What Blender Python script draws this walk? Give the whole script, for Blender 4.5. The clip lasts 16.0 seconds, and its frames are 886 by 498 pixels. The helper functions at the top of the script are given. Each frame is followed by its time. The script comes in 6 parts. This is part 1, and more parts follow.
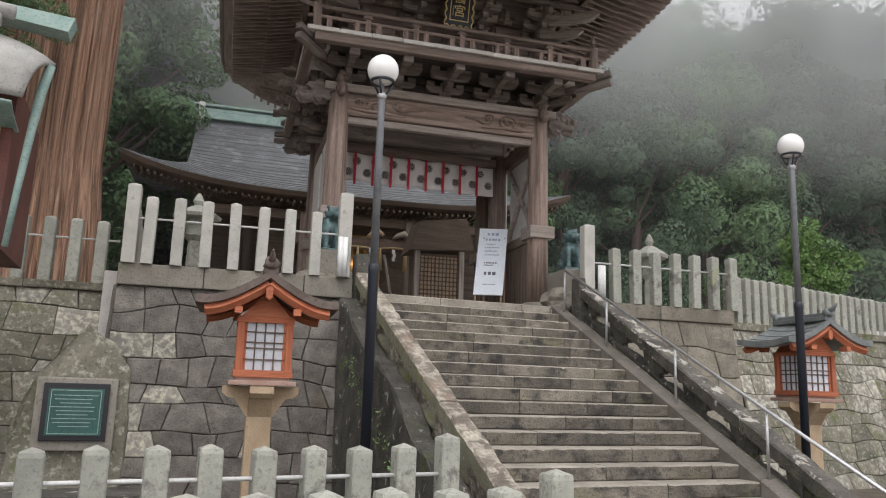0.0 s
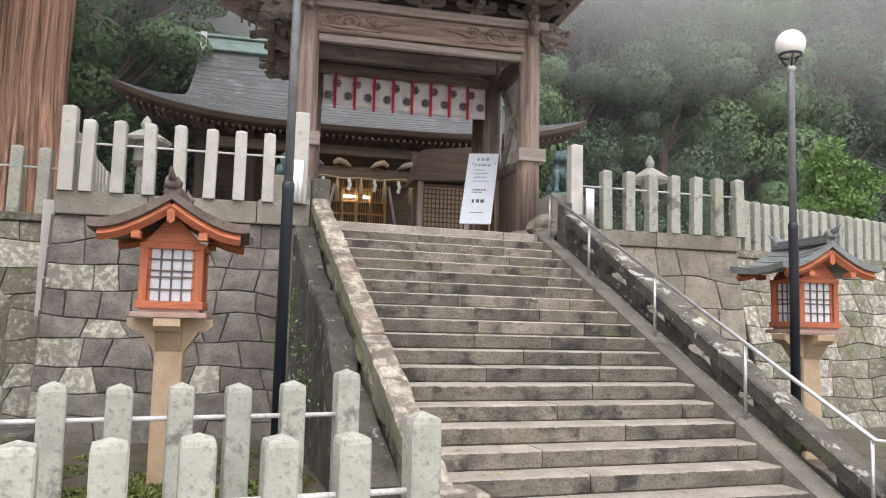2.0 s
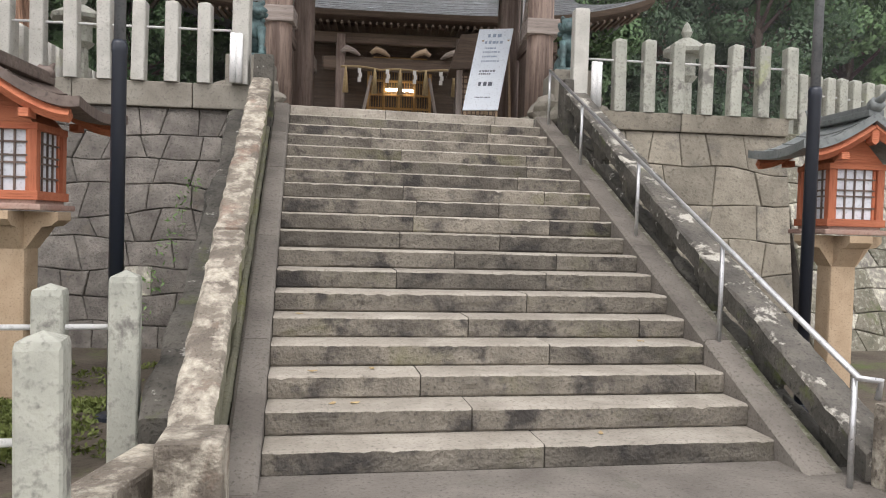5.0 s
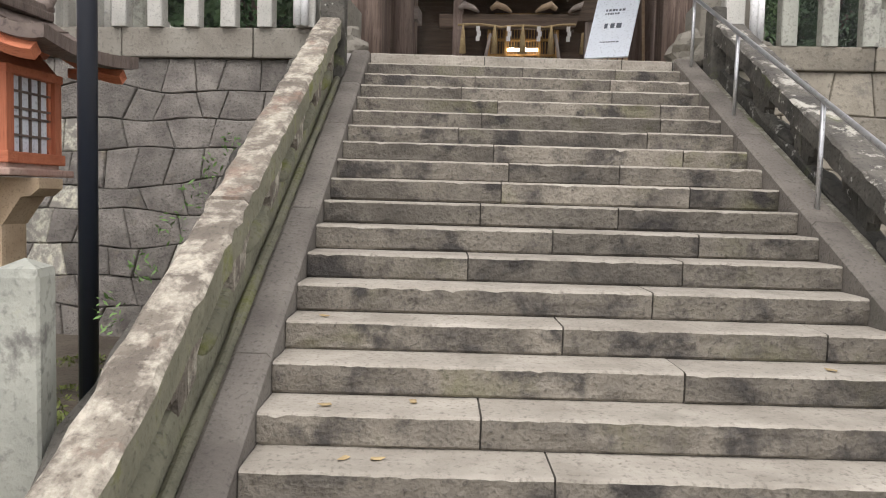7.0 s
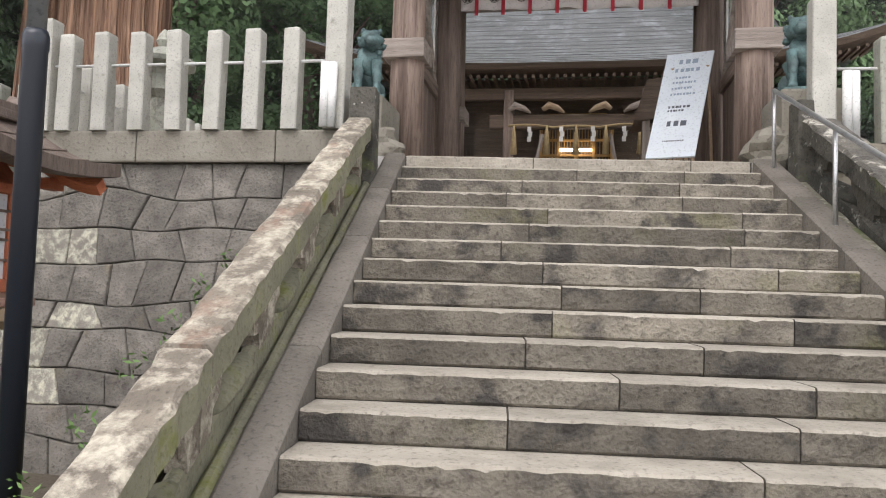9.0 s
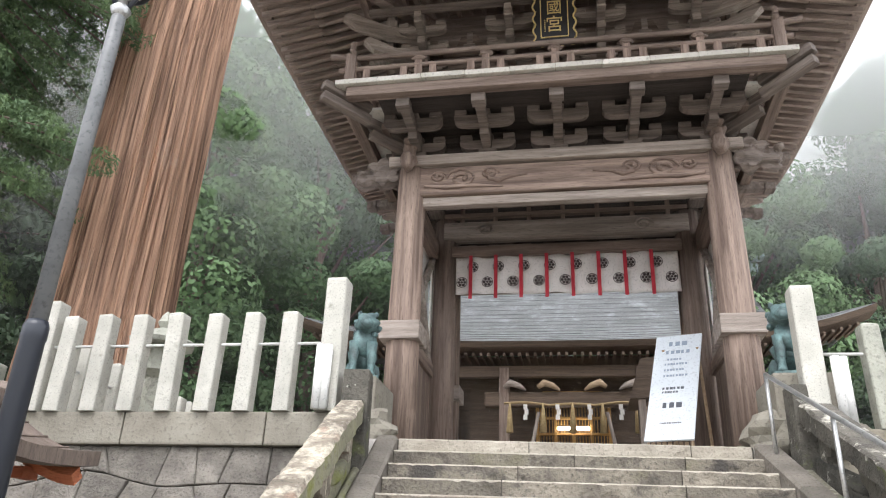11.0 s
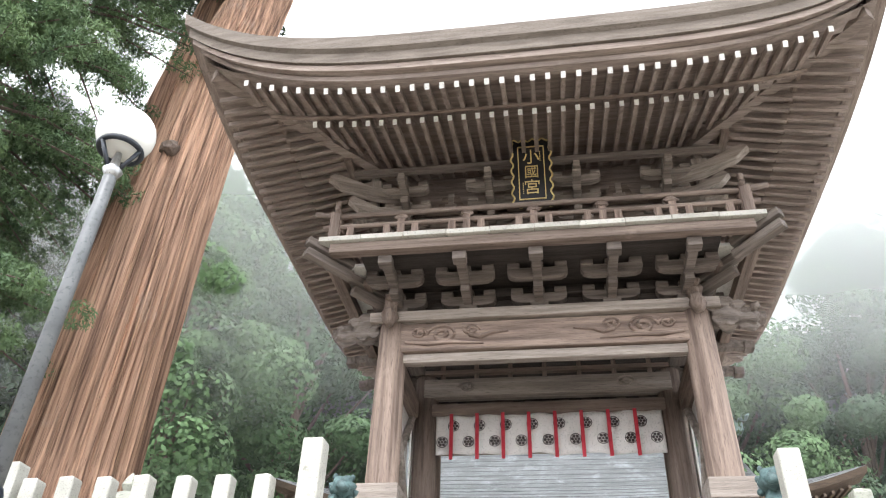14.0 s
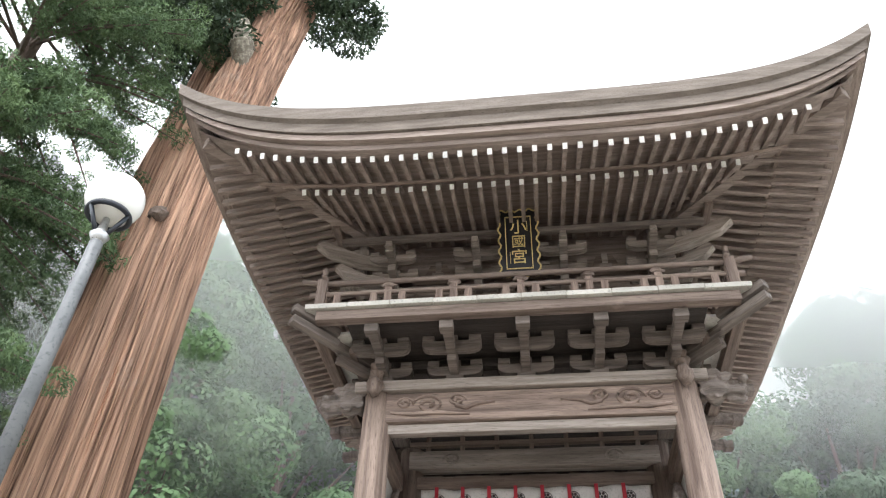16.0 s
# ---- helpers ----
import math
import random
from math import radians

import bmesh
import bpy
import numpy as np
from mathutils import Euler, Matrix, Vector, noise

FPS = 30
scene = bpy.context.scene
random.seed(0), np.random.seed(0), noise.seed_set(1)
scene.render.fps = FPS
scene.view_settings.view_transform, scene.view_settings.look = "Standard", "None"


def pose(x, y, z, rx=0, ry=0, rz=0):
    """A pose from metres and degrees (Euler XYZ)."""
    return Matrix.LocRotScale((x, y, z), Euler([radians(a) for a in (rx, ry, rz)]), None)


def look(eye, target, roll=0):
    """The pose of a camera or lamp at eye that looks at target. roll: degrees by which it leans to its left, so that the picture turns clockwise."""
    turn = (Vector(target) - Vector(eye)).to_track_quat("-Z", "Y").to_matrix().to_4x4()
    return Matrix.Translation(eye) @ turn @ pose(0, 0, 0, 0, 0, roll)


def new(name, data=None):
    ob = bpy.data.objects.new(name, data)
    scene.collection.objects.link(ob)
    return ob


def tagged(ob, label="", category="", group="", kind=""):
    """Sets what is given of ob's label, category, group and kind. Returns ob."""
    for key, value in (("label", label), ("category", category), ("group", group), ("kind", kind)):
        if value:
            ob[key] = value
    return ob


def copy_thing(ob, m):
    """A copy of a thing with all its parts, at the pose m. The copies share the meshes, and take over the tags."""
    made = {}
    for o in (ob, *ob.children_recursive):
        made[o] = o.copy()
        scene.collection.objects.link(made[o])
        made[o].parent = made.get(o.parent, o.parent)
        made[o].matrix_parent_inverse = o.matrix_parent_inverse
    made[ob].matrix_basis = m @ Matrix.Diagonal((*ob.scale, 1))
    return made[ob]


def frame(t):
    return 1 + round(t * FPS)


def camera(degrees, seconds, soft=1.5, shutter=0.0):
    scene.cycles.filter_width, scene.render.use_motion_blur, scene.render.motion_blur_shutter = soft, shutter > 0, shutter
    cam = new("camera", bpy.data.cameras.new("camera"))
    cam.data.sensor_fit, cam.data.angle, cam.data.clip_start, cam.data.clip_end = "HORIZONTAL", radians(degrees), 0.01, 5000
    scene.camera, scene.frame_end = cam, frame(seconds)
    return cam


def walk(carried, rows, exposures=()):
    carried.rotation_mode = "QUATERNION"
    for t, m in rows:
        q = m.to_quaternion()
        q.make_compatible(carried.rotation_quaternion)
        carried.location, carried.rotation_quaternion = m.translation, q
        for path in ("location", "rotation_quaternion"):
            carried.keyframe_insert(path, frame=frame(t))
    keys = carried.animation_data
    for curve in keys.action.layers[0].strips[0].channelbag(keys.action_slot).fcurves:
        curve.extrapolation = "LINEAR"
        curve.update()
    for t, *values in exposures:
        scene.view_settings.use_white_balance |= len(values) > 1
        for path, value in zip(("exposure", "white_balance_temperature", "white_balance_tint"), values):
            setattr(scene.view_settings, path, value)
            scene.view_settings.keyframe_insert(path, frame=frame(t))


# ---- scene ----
cam = camera(61.0, 16.0, soft=1.1)
PATH = [
    (0, (-0.174, 0.133, 1.741), (0.551, 1.961, 2.105), 1.8),
    (0.5, (0.077, 0.288, 1.742), (0.782, 2.13, 2.076), 1.7),
    (1, (0.461, 0.378, 1.709), (1.138, 2.237, 2.0), 1.6),
    (1.5, (0.796, 0.467, 1.706), (1.449, 2.342, 1.95), 1.6),
    (2, (1.254, 0.618, 1.719), (1.885, 2.506, 1.917), 1.5),
    (2.5, (1.707, 0.728, 1.717), (2.335, 2.62, 1.878), 1.5),
    (3, (2.105, 0.864, 1.701), (2.714, 2.765, 1.823), 1.6),
    (5.5, (3.756, 1.989, 1.662), (4.021, 3.97, 1.581), 1.6),
    (6, (3.922, 2.467, 1.635), (4.086, 4.458, 1.547), 1.6),
    (6.5, (4.087, 2.928, 1.683), (4.183, 4.923, 1.567), 1.8),
    (7, (4.165, 3.417, 1.65), (4.173, 5.412, 1.511), 1.6),
    (7.5, (4.268, 3.914, 1.666), (4.213, 5.906, 1.492), 1.7),
    (8, (4.315, 4.256, 1.73), (4.203, 6.245, 1.552), 1.6),
    (8.5, (4.278, 4.491, 1.81), (4.138, 6.484, 1.705), 1.7),
    (9, (4.275, 4.529, 1.872), (4.131, 6.521, 1.987), 1.8),
    (9.5, (4.297, 4.522, 1.909), (4.149, 6.484, 2.268), 1.8),
    (10, (4.305, 4.525, 1.925), (4.154, 6.439, 2.485), 2.0),
    (12.5, (4.298, 4.531, 1.987), (4.171, 6.262, 2.981), 2.0),
    (13, (4.298, 4.531, 1.987), (4.181, 6.23, 3.036), 2.0),
    (13.5, (4.298, 4.531, 1.987), (4.191, 6.191, 3.098), 2.1),
    (14, (4.298, 4.531, 1.987), (4.201, 6.152, 3.154), 2.1),
    (14.5, (4.298, 4.531, 1.987), (4.209, 6.117, 3.202), 2.1),
    (15, (4.298, 4.531, 1.987), (4.217, 6.088, 3.239), 2.2),
    (15.5, (4.298, 4.531, 1.987), (4.225, 6.064, 3.27), 2.1),
    (16, (4.298, 4.531, 1.987), (4.234, 6.04, 3.298), 2.1),
]
walk(cam, [(t, look(eye, target, roll)) for t, eye, target, roll in PATH],
     [(0.0, -0.3, 6450, 16), (0.5, 0.25, 6450, 17), (1.5, 0.3, 6500, 17), (3.0, 0.12, 6500, 17), (5.5, 0.08, 6500, 16), (8.5, 0.15, 6500, 16), (10.0, 0.52, 6400, 13), (12.5, 0.95, 6300, 13), (14.0, 1.10, 6260, 11), (16.0, 0.98, 6200, 10)])

# ---- world and sun ----
SUN_EL, SUN_AZ = 58.0, 200.0
world = bpy.data.worlds.new("world")
scene.world = world
world.use_nodes = True
wn, wl = world.node_tree.nodes, world.node_tree.links
wn.clear()
sky = wn.new("ShaderNodeTexSky")
sky.sky_type = "NISHITA"
sky.sun_disc = False
sky.sun_elevation, sky.sun_rotation = radians(SUN_EL), radians(SUN_AZ)
sky.dust_density, sky.air_density = 6.0, 1.0
grey = wn.new("ShaderNodeHueSaturation")
grey.inputs["Saturation"].default_value = 0.12
veil = wn.new("ShaderNodeMix")
veil.data_type = "RGBA"
veil.inputs[0].default_value = 0.75
veil.inputs[7].default_value = (11.6, 12.0, 12.2, 1)
back = wn.new("ShaderNodeBackground")
back.inputs["Strength"].default_value = 0.15
wout = wn.new("ShaderNodeOutputWorld")
wl.new(sky.outputs[0], grey.inputs["Color"])
wl.new(grey.outputs[0], veil.inputs[6])
wl.new(veil.outputs[2], back.inputs["Color"])
wl.new(back.outputs[0], wout.inputs["Surface"])

sun = new("sun", bpy.data.lights.new("sun", "SUN"))
sun.data.energy, sun.data.angle, sun.data.color = 1.3, radians(40), (1.0, 0.97, 0.92)
sun.matrix_world = look((0, 0, 40), (0 - 40 * math.sin(radians(SUN_AZ)) / math.tan(radians(SUN_EL)), 0 - 40 * math.cos(radians(SUN_AZ)) / math.tan(radians(SUN_EL)), 0))


# ---- materials ----
def mat(name, c1, c2, scale=4.0, rough=0.85, bump=0.3, fine=40.0, stretch=(1, 1, 1), patch=None, patch_scale=2.0, patch_cut=0.6,
        patch2=None, patch2_scale=3.0, patch2_cut=0.62, metallic=0.0, island=0.12, soft=0.06):
    """A procedural surface: two tones at a large and a fine scale, up to two kinds of patches, fine relief, a change from piece to piece."""
    m = bpy.data.materials.new(name)
    m.use_nodes = True
    n, l = m.node_tree.nodes, m.node_tree.links
    b = n["Principled BSDF"]
    b.inputs["Metallic"].default_value = metallic
    tc, info, off, mp = n.new("ShaderNodeTexCoord"), n.new("ShaderNodeObjectInfo"), n.new("ShaderNodeVectorMath"), n.new("ShaderNodeMapping")
    off.operation = "MULTIPLY_ADD"
    off.inputs[1].default_value = (1, 1, 1)
    shift = n.new("ShaderNodeMath")
    shift.operation = "MULTIPLY"
    shift.inputs[1].default_value = 53.0
    l.new(info.outputs["Random"], shift.inputs[0])
    l.new(tc.outputs["Object"], off.inputs[0])
    l.new(shift.outputs[0], off.inputs[2])
    mp.inputs["Scale"].default_value = stretch
    l.new(off.outputs[0], mp.inputs["Vector"])

    def noisy(sc, detail, vec, distort=0.0, rgh=0.55):
        t = n.new("ShaderNodeTexNoise")
        t.inputs["Roughness"].default_value = rgh
        t.inputs["Scale"].default_value, t.inputs["Detail"].default_value, t.inputs["Distortion"].default_value = sc, detail, distort
        l.new(vec, t.inputs["Vector"])
        return t.outputs["Fac"]

    def ramp(fac, a, z):
        r = n.new("ShaderNodeMapRange")
        r.inputs[1].default_value, r.inputs[2].default_value = a, z
        l.new(fac, r.inputs[0])
        return r.outputs[0]

    def mix(fac, a, z):
        x = n.new("ShaderNodeMix")
        x.data_type = "RGBA"
        l.new(fac, x.inputs[0])
        for sock, v in ((x.inputs[6], a), (x.inputs[7], z)):
            if isinstance(v, tuple):
                sock.default_value = (*v, 1)
            else:
                l.new(v, sock)
        return x.outputs[2]

    big, small = noisy(scale, 4, mp.outputs[0], 0.3), noisy(fine, 5, mp.outputs[0])
    col = mix(ramp(big, 0.32, 0.68), c1, c2)
    dark = tuple(v * 0.6 for v in c1)
    col = mix(ramp(small, 0.54, 0.76), col, dark)
    if patch:
        f = noisy(patch_scale, 9, off.outputs[0], 0.15, 0.68)
        col = mix(ramp(f, patch_cut, patch_cut + soft), col, patch)
    if patch2:
        f = noisy(patch2_scale, 8, off.outputs[0], 0.15, 0.66)
        col = mix(ramp(f, patch2_cut, patch2_cut + 0.12), col, patch2)
    hsv = n.new("ShaderNodeHueSaturation")
    val = n.new("ShaderNodeMapRange")
    val.inputs[3].default_value, val.inputs[4].default_value = 1 - island, 1 + island
    l.new(info.outputs["Random"], val.inputs[0])
    l.new(val.outputs[0], hsv.inputs["Value"])
    l.new(col, hsv.inputs["Color"])
    l.new(hsv.outputs[0], b.inputs["Base Color"])
    rr = n.new("ShaderNodeMapRange")
    rr.inputs[3].default_value, rr.inputs[4].default_value = max(rough - 0.15, 0.05), min(rough + 0.1, 1)
    l.new(small, rr.inputs[0])
    l.new(rr.outputs[0], b.inputs["Roughness"])
    if bump:
        bp = n.new("ShaderNodeBump")
        bp.inputs["Strength"].default_value, bp.inputs["Distance"].default_value = bump, 0.02
        add = n.new("ShaderNodeMath")
        l.new(big, add.inputs[0])
        l.new(small, add.inputs[1])
        l.new(add.outputs[0], bp.inputs["Height"])
        l.new(bp.outputs[0], b.inputs["Normal"])
    return m


def plain(name, c, rough=0.5, metallic=0.0, emit=0.0):
    m = bpy.data.materials.new(name)
    m.use_nodes = True
    b = m.node_tree.nodes["Principled BSDF"]
    b.inputs["Base Color"].default_value = (*c, 1)
    b.inputs["Roughness"].default_value, b.inputs["Metallic"].default_value = rough, metallic
    if emit:
        b.inputs["Emission Color"].default_value, b.inputs["Emission Strength"].default_value = (*c, 1), emit
    return m


# Risers darker, treads paler: part stain and wear, part overhead light in the colour.
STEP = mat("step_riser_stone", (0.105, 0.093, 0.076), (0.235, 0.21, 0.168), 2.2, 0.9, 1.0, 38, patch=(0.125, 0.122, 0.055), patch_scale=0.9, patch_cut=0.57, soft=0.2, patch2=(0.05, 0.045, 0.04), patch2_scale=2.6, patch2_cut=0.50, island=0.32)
TREAD = mat("worn_toplit_tread", (0.27, 0.242, 0.198), (0.41, 0.375, 0.315), 2.5, 0.9, 0.6, 36, patch=(0.20, 0.185, 0.15), patch_scale=1.8, patch_cut=0.58, soft=0.2, island=0.12)
SLAB = mat("slab_stone", (0.13, 0.115, 0.098), (0.21, 0.19, 0.162), 2.2, 0.9, 0.6, 40, patch=(0.12, 0.115, 0.09), patch_scale=2.5, patch_cut=0.58, soft=0.15, island=0.08)
LICHEN = mat("lichen_stone", (0.14, 0.118, 0.094), (0.26, 0.228, 0.18), 3.0, 0.95, 1.0, 40, patch=(0.52, 0.475, 0.385), patch_scale=6.0, patch_cut=0.47, soft=0.16, patch2=(0.23, 0.15, 0.11), patch2_scale=2.0, patch2_cut=0.57)
COPING = mat("dark_coping_stone", (0.075, 0.07, 0.06), (0.17, 0.155, 0.13), 3.0, 0.95, 1.0, 36, patch=(0.50, 0.475, 0.41), patch_scale=4.0, patch_cut=0.54, soft=0.06, patch2=(0.13, 0.14, 0.06), patch2_scale=2.0, patch2_cut=0.62)
DARKSTONE = mat("mossy_dark_stone", (0.045, 0.043, 0.036), (0.13, 0.12, 0.10), 3.0, 0.95, 0.9, 34, patch=(0.42, 0.405, 0.36), patch_scale=7.0, patch_cut=0.60, patch2=(0.12, 0.14, 0.045), patch2_scale=1.4, patch2_cut=0.58)
WALL = mat("wall_stone", (0.115, 0.103, 0.09), (0.245, 0.225, 0.195), 4.0, 0.95, 1.0, 36, patch=(0.20, 0.17, 0.12), patch_scale=1.6, patch_cut=0.58, soft=0.15, patch2=(0.42, 0.41, 0.38), patch2_scale=9.0, patch2_cut=0.70, island=0.22)
WALLPALE = mat("pale_lichen_stone", (0.19, 0.175, 0.15), (0.30, 0.28, 0.24), 2.5, 0.95, 0.5, 26, patch=(0.55, 0.53, 0.42), patch_scale=13.0, patch_cut=0.46, soft=0.16, island=0.2)
WALLMOSS = mat("mossy_wall_stone", (0.13, 0.125, 0.09), (0.24, 0.22, 0.17), 2.5, 0.95, 0.6, 26, patch=(0.42, 0.41, 0.33), patch_scale=14.0, patch_cut=0.52, soft=0.14, patch2=(0.10, 0.12, 0.04), patch2_scale=2.0, patch2_cut=0.56, island=0.22)
WALLWARM = mat("warm_wall_stone", (0.20, 0.178, 0.138), (0.31, 0.28, 0.22), 2.5, 0.95, 0.7, 22, patch=(0.10, 0.095, 0.085), patch_scale=1.6, patch_cut=0.54, soft=0.15, island=0.2)
JOINT = mat("dark_joint", (0.06, 0.053, 0.046), (0.10, 0.09, 0.075), 4, 0.95, 0.3)
POST = mat("granite_post", (0.42, 0.41, 0.365), (0.58, 0.565, 0.51), 3.0, 0.85, 0.25, 60, patch=(0.42, 0.43, 0.30), patch_scale=1.8, patch_cut=0.60, soft=0.2, patch2=(0.30, 0.29, 0.25), patch2_scale=6, patch2_cut=0.6, island=0.08)
POSTOLD = mat("weathered_post", (0.30, 0.305, 0.26), (0.43, 0.43, 0.365), 3.0, 0.9, 0.45, 30, patch=(0.17, 0.165, 0.145), patch_scale=3.0, patch_cut=0.55, soft=0.1, patch2=(0.36, 0.38, 0.22), patch2_scale=2.2, patch2_cut=0.62, island=0.12)
CAP = mat("cap_stone", (0.21, 0.19, 0.155), (0.29, 0.27, 0.225), 2.5, 0.9, 0.4, 30, patch=(0.14, 0.15, 0.07), patch_scale=1.5, patch_cut=0.6, soft=0.15, island=0.08)
SOIL = mat("soil", (0.07, 0.055, 0.04), (0.12, 0.10, 0.075), 2.0, 1.0, 0.6, 25, patch=(0.09, 0.12, 0.03), patch_scale=0.9, patch_cut=0.56, soft=0.12, patch2=(0.20, 0.14, 0.08), patch2_scale=16, patch2_cut=0.66)
GRAVEL = mat("pale_gravel", (0.50, 0.48, 0.445), (0.62, 0.595, 0.555), 3.0, 0.95, 0.6, 60)
MOSSY = mat("moss_covered_stone", (0.15, 0.145, 0.10), (0.24, 0.23, 0.16), 3.0, 0.95, 0.7, 30, patch=(0.16, 0.17, 0.045), patch_scale=3.0, patch_cut=0.53, soft=0.15)
PAVE = mat("paving", (0.36, 0.34, 0.305), (0.46, 0.44, 0.40), 1.5, 0.9, 0.25, 30, patch=(0.17, 0.16, 0.14), patch_scale=0.8, patch_cut=0.58, soft=0.15)


def woods(name, c1, c2, k=1.0):
    return [mat(name + a, c1, c2, 2.2, 0.75, 0.6, 20, stretch=st, patch=tuple(v * 1.25 for v in c2), patch_scale=1.5, patch_cut=0.62, soft=0.2, island=0.10)
            for a, st in (("_along_x", (0.35, 6, 6)), ("_along_y", (6, 0.35, 6)), ("_upright", (6, 6, 0.35)))]


WX, WY, WZ = woods("old_timber", (0.125, 0.088, 0.071), (0.30, 0.228, 0.188))
RX, RY, RZ = woods("rafter_timber", (0.20, 0.152, 0.128), (0.39, 0.312, 0.272))
BX, BY, BZ = woods("smoky_timber", (0.10, 0.079, 0.067), (0.25, 0.205, 0.178))
# Near-black boards: the shade around the brackets is put into their colour.
SX, SY, SZ = woods("shaded_boards", (0.028, 0.021, 0.018), (0.062, 0.048, 0.041))
CX, CY, CZ = woods("weathered_column", (0.14, 0.096, 0.077), (0.40, 0.298, 0.242))
GX, GY, GZ = woods("grey_timber", (0.21, 0.172, 0.148), (0.43, 0.365, 0.32))
HX, HY, HZ = woods("hall_timber", (0.09, 0.062, 0.044), (0.16, 0.113, 0.08))
TANX, TANY, TANZ = woods("tan_timber", (0.38, 0.27, 0.17), (0.50, 0.37, 0.25))
REDX, REDY, REDZ = woods("vermilion_paint", (0.42, 0.12, 0.055), (0.54, 0.185, 0.09))
GOLDX, GOLDY, GOLDZ = woods("honey_timber", (0.46, 0.25, 0.08), (0.62, 0.37, 0.13))
EDGE = mat("pale_plank_edge", (0.50, 0.47, 0.42), (0.62, 0.59, 0.54), 3, 0.7, 0.1, 30)
TIP = mat("white_paint", (0.72, 0.70, 0.66), (0.80, 0.78, 0.75), 5, 0.7, 0.05)
SHINGLE = mat("bark_shingle", (0.15, 0.122, 0.102), (0.25, 0.21, 0.178), 2, 0.9, 0.5, 22, stretch=(1, 1, 8))
# The pale patch tone is the copper's sheen, painted into the base colour.
COPPER = mat("copper_roof", (0.07, 0.072, 0.075), (0.18, 0.184, 0.19), 1.6, 0.5, 0.3, 14, stretch=(0.7, 5, 5), patch=(0.28, 0.30, 0.31), patch_scale=1.8, patch_cut=0.52, soft=0.2, island=0.1)
VERDIGRIS = mat("verdigris_copper", (0.22, 0.34, 0.30), (0.36, 0.47, 0.42), 3, 0.6, 0.15, 25)
TILE = mat("grey_tile", (0.28, 0.275, 0.25), (0.40, 0.39, 0.36), 3, 0.7, 0.25, 30)
LANROOF = mat("lantern_roof", (0.10, 0.074, 0.060), (0.18, 0.138, 0.114), 4, 0.7, 0.3, 25, stretch=(1, 6, 1))
LANROOFG = mat("lantern_roof_copper", (0.13, 0.145, 0.14), (0.20, 0.215, 0.21), 4, 0.5, 0.2, 25)
PAPER = mat("paper_pane", (0.62, 0.64, 0.68), (0.72, 0.74, 0.77), 5, 0.8, 0.05)
CONCRETE = mat("tan_concrete", (0.40, 0.29, 0.185), (0.49, 0.37, 0.245), 4, 0.85, 0.15, 60, patch=(0.32, 0.24, 0.16), patch_scale=2, patch_cut=0.6, soft=0.15)
REDSTAIN = mat("faded_red_coping", (0.33, 0.20, 0.16), (0.42, 0.30, 0.24), 5, 0.85, 0.2)
BLACK = plain("black_paint", (0.018, 0.022, 0.032), 0.35)
GREYPOLE = mat("grey_pole_paint", (0.10, 0.105, 0.11), (0.16, 0.165, 0.17), 6, 0.45, 0.05)
GLOBE = plain("milk_glass", (0.86, 0.85, 0.82), 0.25)
STEEL = mat("galvanised_steel", (0.42, 0.42, 0.42), (0.55, 0.55, 0.55), 8, 0.35, 0.05, metallic=0.7)
ROD = mat("white_rod", (0.62, 0.62, 0.60), (0.72, 0.72, 0.70), 8, 0.5, 0.05)
PVC = mat("white_plastic_pipe", (0.70, 0.70, 0.68), (0.78, 0.78, 0.76), 8, 0.45, 0.03)
BRONZE = mat("green_bronze", (0.05, 0.075, 0.075), (0.12, 0.20, 0.20), 6, 0.6, 0.4, 30, patch=(0.17, 0.30, 0.30), patch_scale=3, patch_cut=0.56, soft=0.15)
CLOTH = mat("white_cloth", (0.66, 0.62, 0.60), (0.74, 0.70, 0.68), 6, 0.9, 0.1)
CREST = mat("printed_crest", (0.045, 0.035, 0.035), (0.08, 0.06, 0.06), 6, 0.9, 0.0)
REDCLOTH = mat("red_ribbon", (0.40, 0.02, 0.035), (0.52, 0.04, 0.06), 8, 0.8, 0.1)
BOARD = mat("white_board", (0.66, 0.71, 0.76), (0.73, 0.78, 0.82), 1.5, 0.4, 0.0)
INK = plain("grey_ink", (0.28, 0.34, 0.42), 0.7)
DARKINK = plain("dark_ink", (0.10, 0.11, 0.13), 0.7)
LACQUER = plain("black_lacquer", (0.016, 0.015, 0.018), 0.35)
GOLD = mat("gold_leaf", (0.70, 0.52, 0.20), (0.82, 0.64, 0.30), 20, 0.5, 0.1, metallic=0.1)
PLASTER = mat("pale_plaster", (0.60, 0.58, 0.55), (0.70, 0.68, 0.65), 3, 0.9, 0.1)
ROPE = mat("straw_rope", (0.36, 0.26, 0.13), (0.50, 0.38, 0.20), 20, 0.9, 0.4)
GREENPLATE = mat("green_plaque", (0.02, 0.07, 0.06), (0.035, 0.10, 0.085), 5, 0.4, 0.1)
LAMPLIGHT = plain("tube_light", (1.0, 0.92, 0.72), 0.5, emit=14.0)
BARK = mat("cedar_bark", (0.12, 0.068, 0.047), (0.58, 0.36, 0.245), 1.5, 0.95, 1.0, 7, stretch=(8, 8, 0.11), patch=(0.42, 0.33, 0.27), patch_scale=0.6, patch_cut=0.60, soft=0.2)
BARKDARK = mat("dark_bark", (0.10, 0.075, 0.06), (0.19, 0.14, 0.115), 2, 0.95, 0.6, 12, stretch=(4, 4, 0.3))


